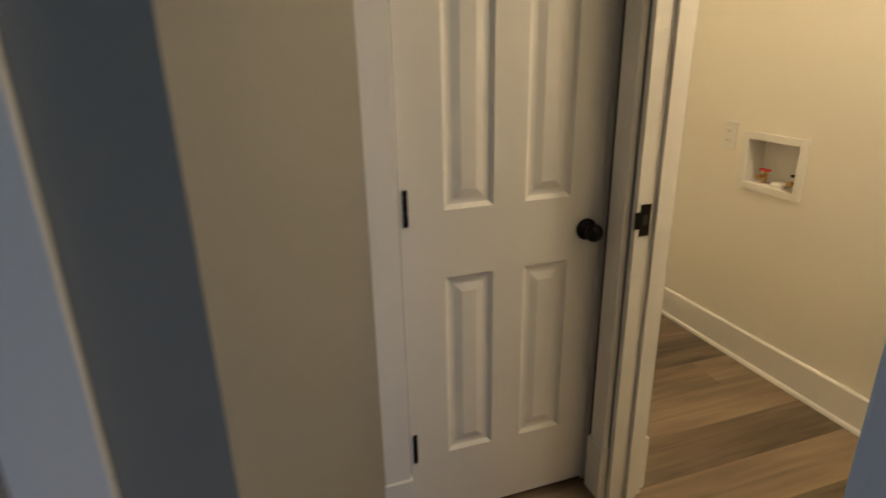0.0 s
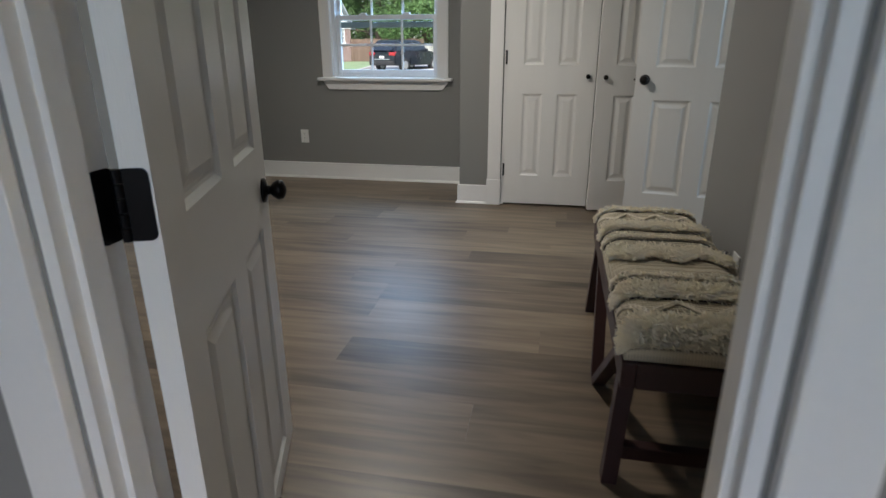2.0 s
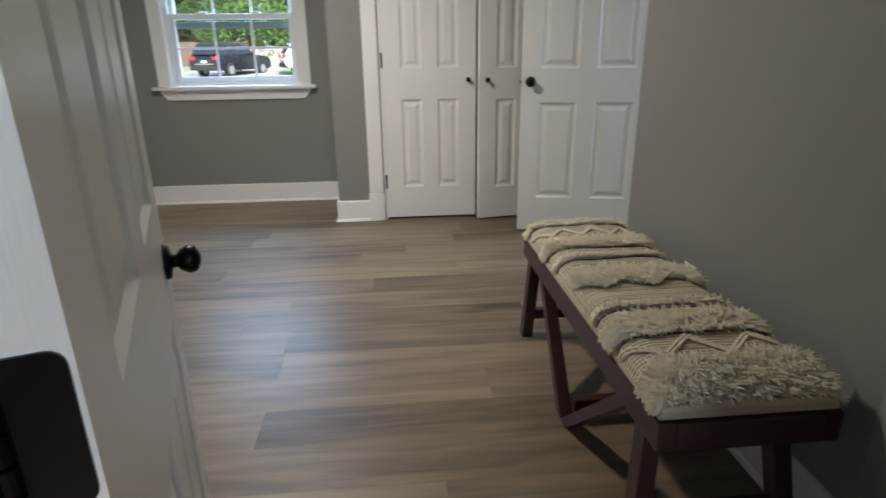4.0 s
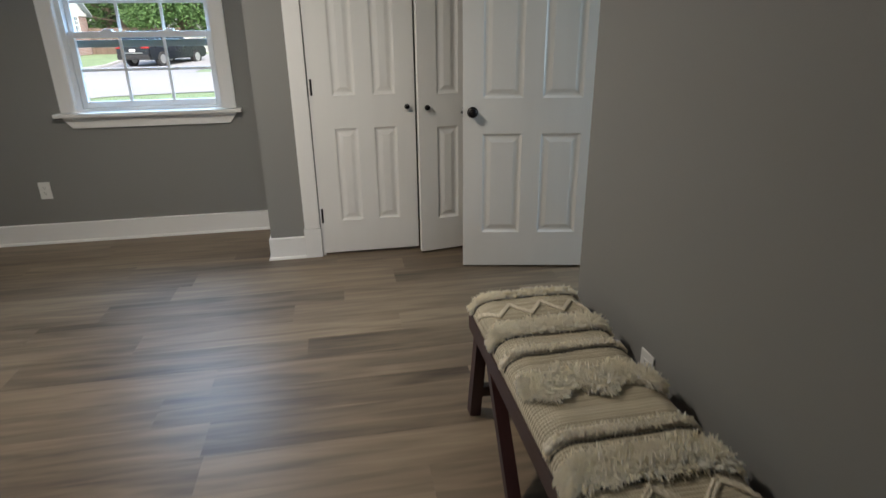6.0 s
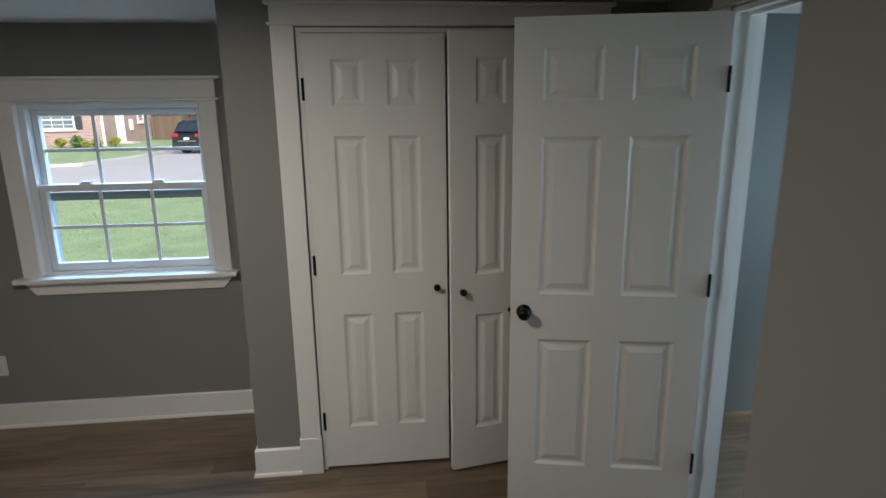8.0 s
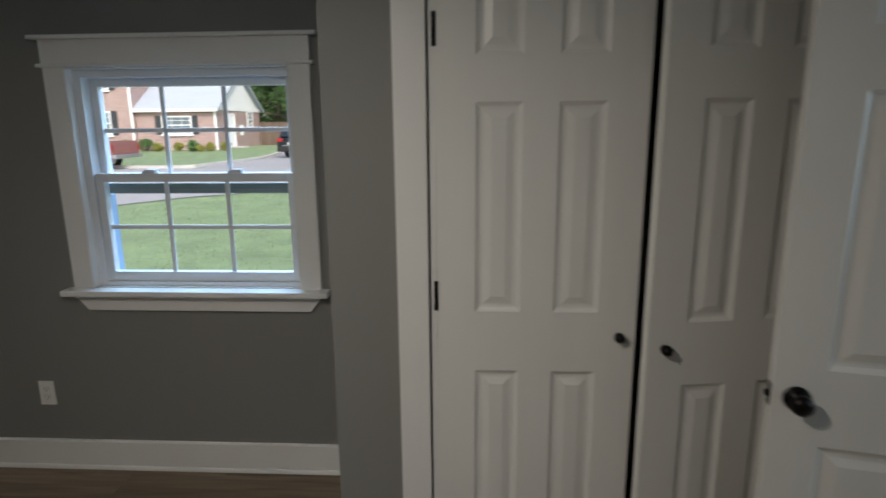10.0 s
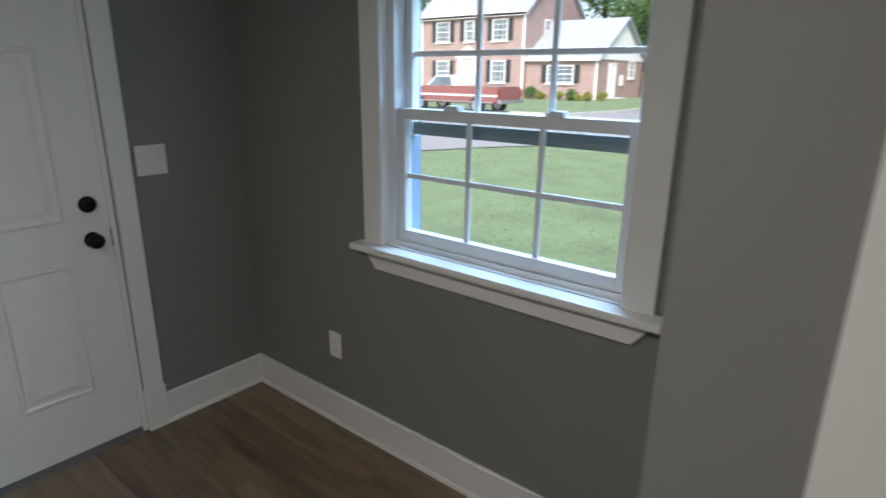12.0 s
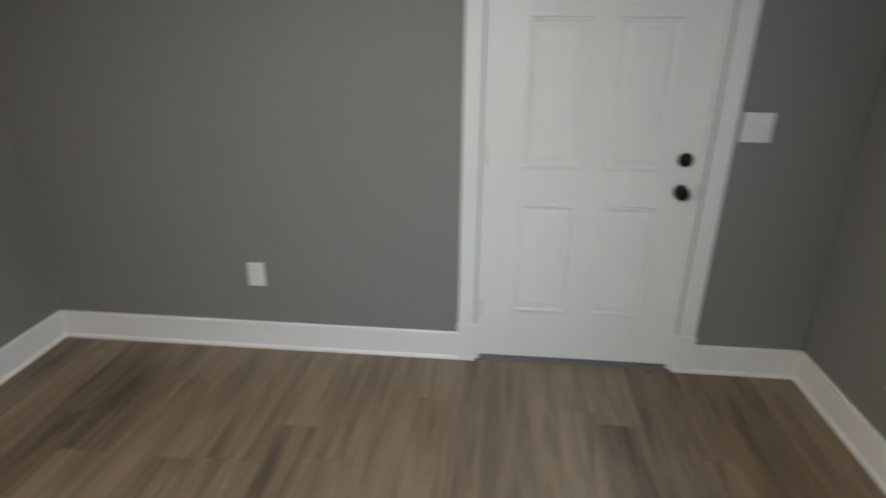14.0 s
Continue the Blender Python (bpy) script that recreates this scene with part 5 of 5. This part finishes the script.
suv("suv", rz(-10.25, 33.0, ground_z(-9, 33.5) + 0.0, 68), CAR_BLACK, "black sport utility vehicle parked on the driveway")
suv("suv", rz(-6.6, 35.0, ground_z(-4.5, 35.0) + 0.02, 20), CAR_WHITE, "white sport utility vehicle parked beyond the driveway")

truck = thing("pickup_truck", rz(-14.15, 24.9, ground_z(-17, 24.9) - 0.01, 180), "old red pickup truck with a white roof parked in the street", "car")
def side_slab(pr, hw, bev=0.05):
    n = len(pr)
    s = Shape().add([(px, sg * hw, pz) for sg in (-1, 1) for px, pz in pr], [tuple(range(n)), tuple(reversed(range(n, 2 * n)))] + [(i, i + n, (i + 1) % n + n, (i + 1) % n) for i in range(n)])
    bm = bmesh.new()
    me = mesh_from("tmp", s.v, s.f, CAR_RED)
    bm.from_mesh(me)
    bmesh.ops.bevel(bm, geom=bm.edges[:], offset=bev, segments=2, affect="EDGES")
    bm.verts.index_update()
    out = Shape().add([v.co[:] for v in bm.verts], [[v.index for v in f.verts] for f in bm.faces])
    bm.free()
    bpy.data.meshes.remove(me)
    return out


part("body", side_slab([(0.05, 0.52), (0.05, 1.10), (2.3, 1.12), (4.0, 1.12), (5.15, 1.05), (5.25, 0.55), (4.9, 0.42), (0.3, 0.42)], 0.92), CAR_RED, truck, "faded red body")
part("side_stripe", Shape().box((0.1, -0.935, 0.72), (5.1, 0.935, 0.80), 0.005), CAR_WHITE, truck, "white side stripe")
part("cab", side_slab([(2.30, 1.08), (2.45, 1.58), (3.45, 1.58), (4.05, 1.10)], 0.82, 0.06), CAR_WHITE, truck, "white cab roof")
for sg in (-1, 1):
    part("side_window", Shape().add([(2.52, sg * 0.828, 1.16), (2.60, sg * 0.828, 1.50), (3.40, sg * 0.828, 1.50), (3.80, sg * 0.828, 1.16)], [(0, 1, 2, 3) if sg > 0 else (3, 2, 1, 0)]), HOUSE_GLASS, truck, "cab side window")
part("tailgate", Shape().box((0.035, -0.80, 0.62), (0.052, 0.80, 1.04), 0.006), CAR_RED, truck, "faded red tailgate")
for sg in (-1, 1):
    part("tail_lamp", Shape().box((0.03, sg * 0.86 - 0.05, 0.72), (0.055, sg * 0.86 + 0.05, 0.98), 0.006), TAIL, truck, "red tail lamp")
    part("headlamp", Shape().turn([(0, 0.10), (0.03, 0.095), (0.04, 0.06)], (5.19, sg * 0.70, 0.86), (6.0, sg * 0.70, 0.86), 14), RIM, truck, "round headlamp")
    part("rocker_trim", Shape().box((0.3, sg * 0.925 - 0.008, 0.47), (4.9, sg * 0.925 + 0.008, 0.52), 0.003), RIM, truck, "bright lower trim")
# flat black sheet stands for the shaded hollow of the truck bed
part("bed_shade_sheet", Shape().box((0.2, -0.75, 1.10), (2.15, 0.75, 1.105)), TYRE, truck)
part("bumper", Shape().box((-0.08, -0.9, 0.45), (0.08, 0.9, 0.60), 0.02), RIM, truck, "chrome bumper")
for x in (1.15, 4.3):
    for sg in (-1, 1):
        wheel(truck, x, sg * 0.82, 0.36, 0.22)

# ---- floors, plank by plank ----
rng2 = random.Random(21)


def plank_floor(name, label, regions, z, pitch, length, gap=0.0003):
    """A plank floor over rectangles, rows along x; each plank is an object on shared meshes."""
    floor_ob = thing(name, (0, 0, z), label, "floor", kind="structure")
    base = Shape()
    for x0, x1, y0, y1 in regions:
        base.box((x0, y0, -0.05), (x1, y1, -0.0045))
    part("underlay", base, SUB, floor_ob)
    meshes = {}
    for x0, x1, y0, y1 in regions:
        j0 = math.floor(y0 / pitch)
        for j in range(j0, math.ceil(y1 / pitch)):
            a, b = max(y0, j * pitch), min(y1, (j + 1) * pitch)
            if b - a < 0.01:
                continue
            off = (random.Random(j * 7 + 3).random() * 0.6 + (j % 3) * 0.37) % 1
            i = math.floor(x0 / length - off)
            while (i + off) * length < x1:
                p, q = max(x0, (i + off) * length), min(x1, (i + 1 + off) * length)
                i += 1
                if q - p < 0.012:
                    continue
                w_, d_ = round(q - p - gap, 3), round(b - a - gap, 3)
                key = (w_, d_)
                if key not in meshes:
                    c = 0.0003
                    v = [(-w_ / 2, -d_ / 2, -0.004), (w_ / 2, -d_ / 2, -0.004), (w_ / 2, d_ / 2, -0.004), (-w_ / 2, d_ / 2, -0.004)]
                    v += [(-w_ / 2, -d_ / 2, -c * 0.7), (w_ / 2, -d_ / 2, -c * 0.7), (w_ / 2, d_ / 2, -c * 0.7), (-w_ / 2, d_ / 2, -c * 0.7)]
                    v += [(-w_ / 2 + c, -d_ / 2 + c, 0), (w_ / 2 - c, -d_ / 2 + c, 0), (w_ / 2 - c, d_ / 2 - c, 0), (-w_ / 2 + c, d_ / 2 - c, 0)]
                    f = [(0, 1, 5, 4), (1, 2, 6, 5), (2, 3, 7, 6), (3, 0, 4, 7), (4, 5, 9, 8), (5, 6, 10, 9), (6, 7, 11, 10), (7, 4, 8, 11), (8, 9, 10, 11)]
                    meshes[key] = mesh_from("plank", v, f, FLOOR)
                ob = new("plank", meshes[key])
                ob.parent = floor_ob
                ob.matrix_basis = pose((p + q) / 2, (a + b) / 2, rng2.uniform(-0.0001, 0.0001))
    return floor_ob


plank_floor("floor", "grey-brown oak-look vinyl plank floor", [(-1.62, EAST, ROOM_Y, SOUTH), (WEST, EAST, SOUTH, ALCOVE_Y), (WEST, ALCOVE_X, ALCOVE_Y, CLOSET_Y), (WEST, CLOSET_X, CLOSET_Y, NORTH), (CLOSET_X + 0.1, 0.92, CLOSET_Y, NORTH),
                                                            (JAMB_L, JAMB_R, HALL_Y - 0.01, ROOM_Y), (ALCOVE_X, 2.5, 2.72, 4.9)], 0, 0.187, 1.22)
plank_floor("hall_floor", "brown oak-look vinyl plank floor a step lower", [(-1.85, LAU_X0, -1.5, HALL_Y), (0.0, LAU_X0, HALL_Y, HD_Y + 0.5), (LAU_X0, LAUNDRY_EAST, -0.2, 2.55)], HALL_FLOOR, 0.187, 1.22)
struct("step_riser", Shape().box((JAMB_L, HALL_Y - 0.012, HALL_FLOOR), (JAMB_R, HALL_Y - 0.002, -0.006)).box((JAMB_L, HALL_Y - 0.002, HALL_FLOOR), (JAMB_R, ROOM_Y, -0.051)), TRIM, "white step riser under the doorway", "step")
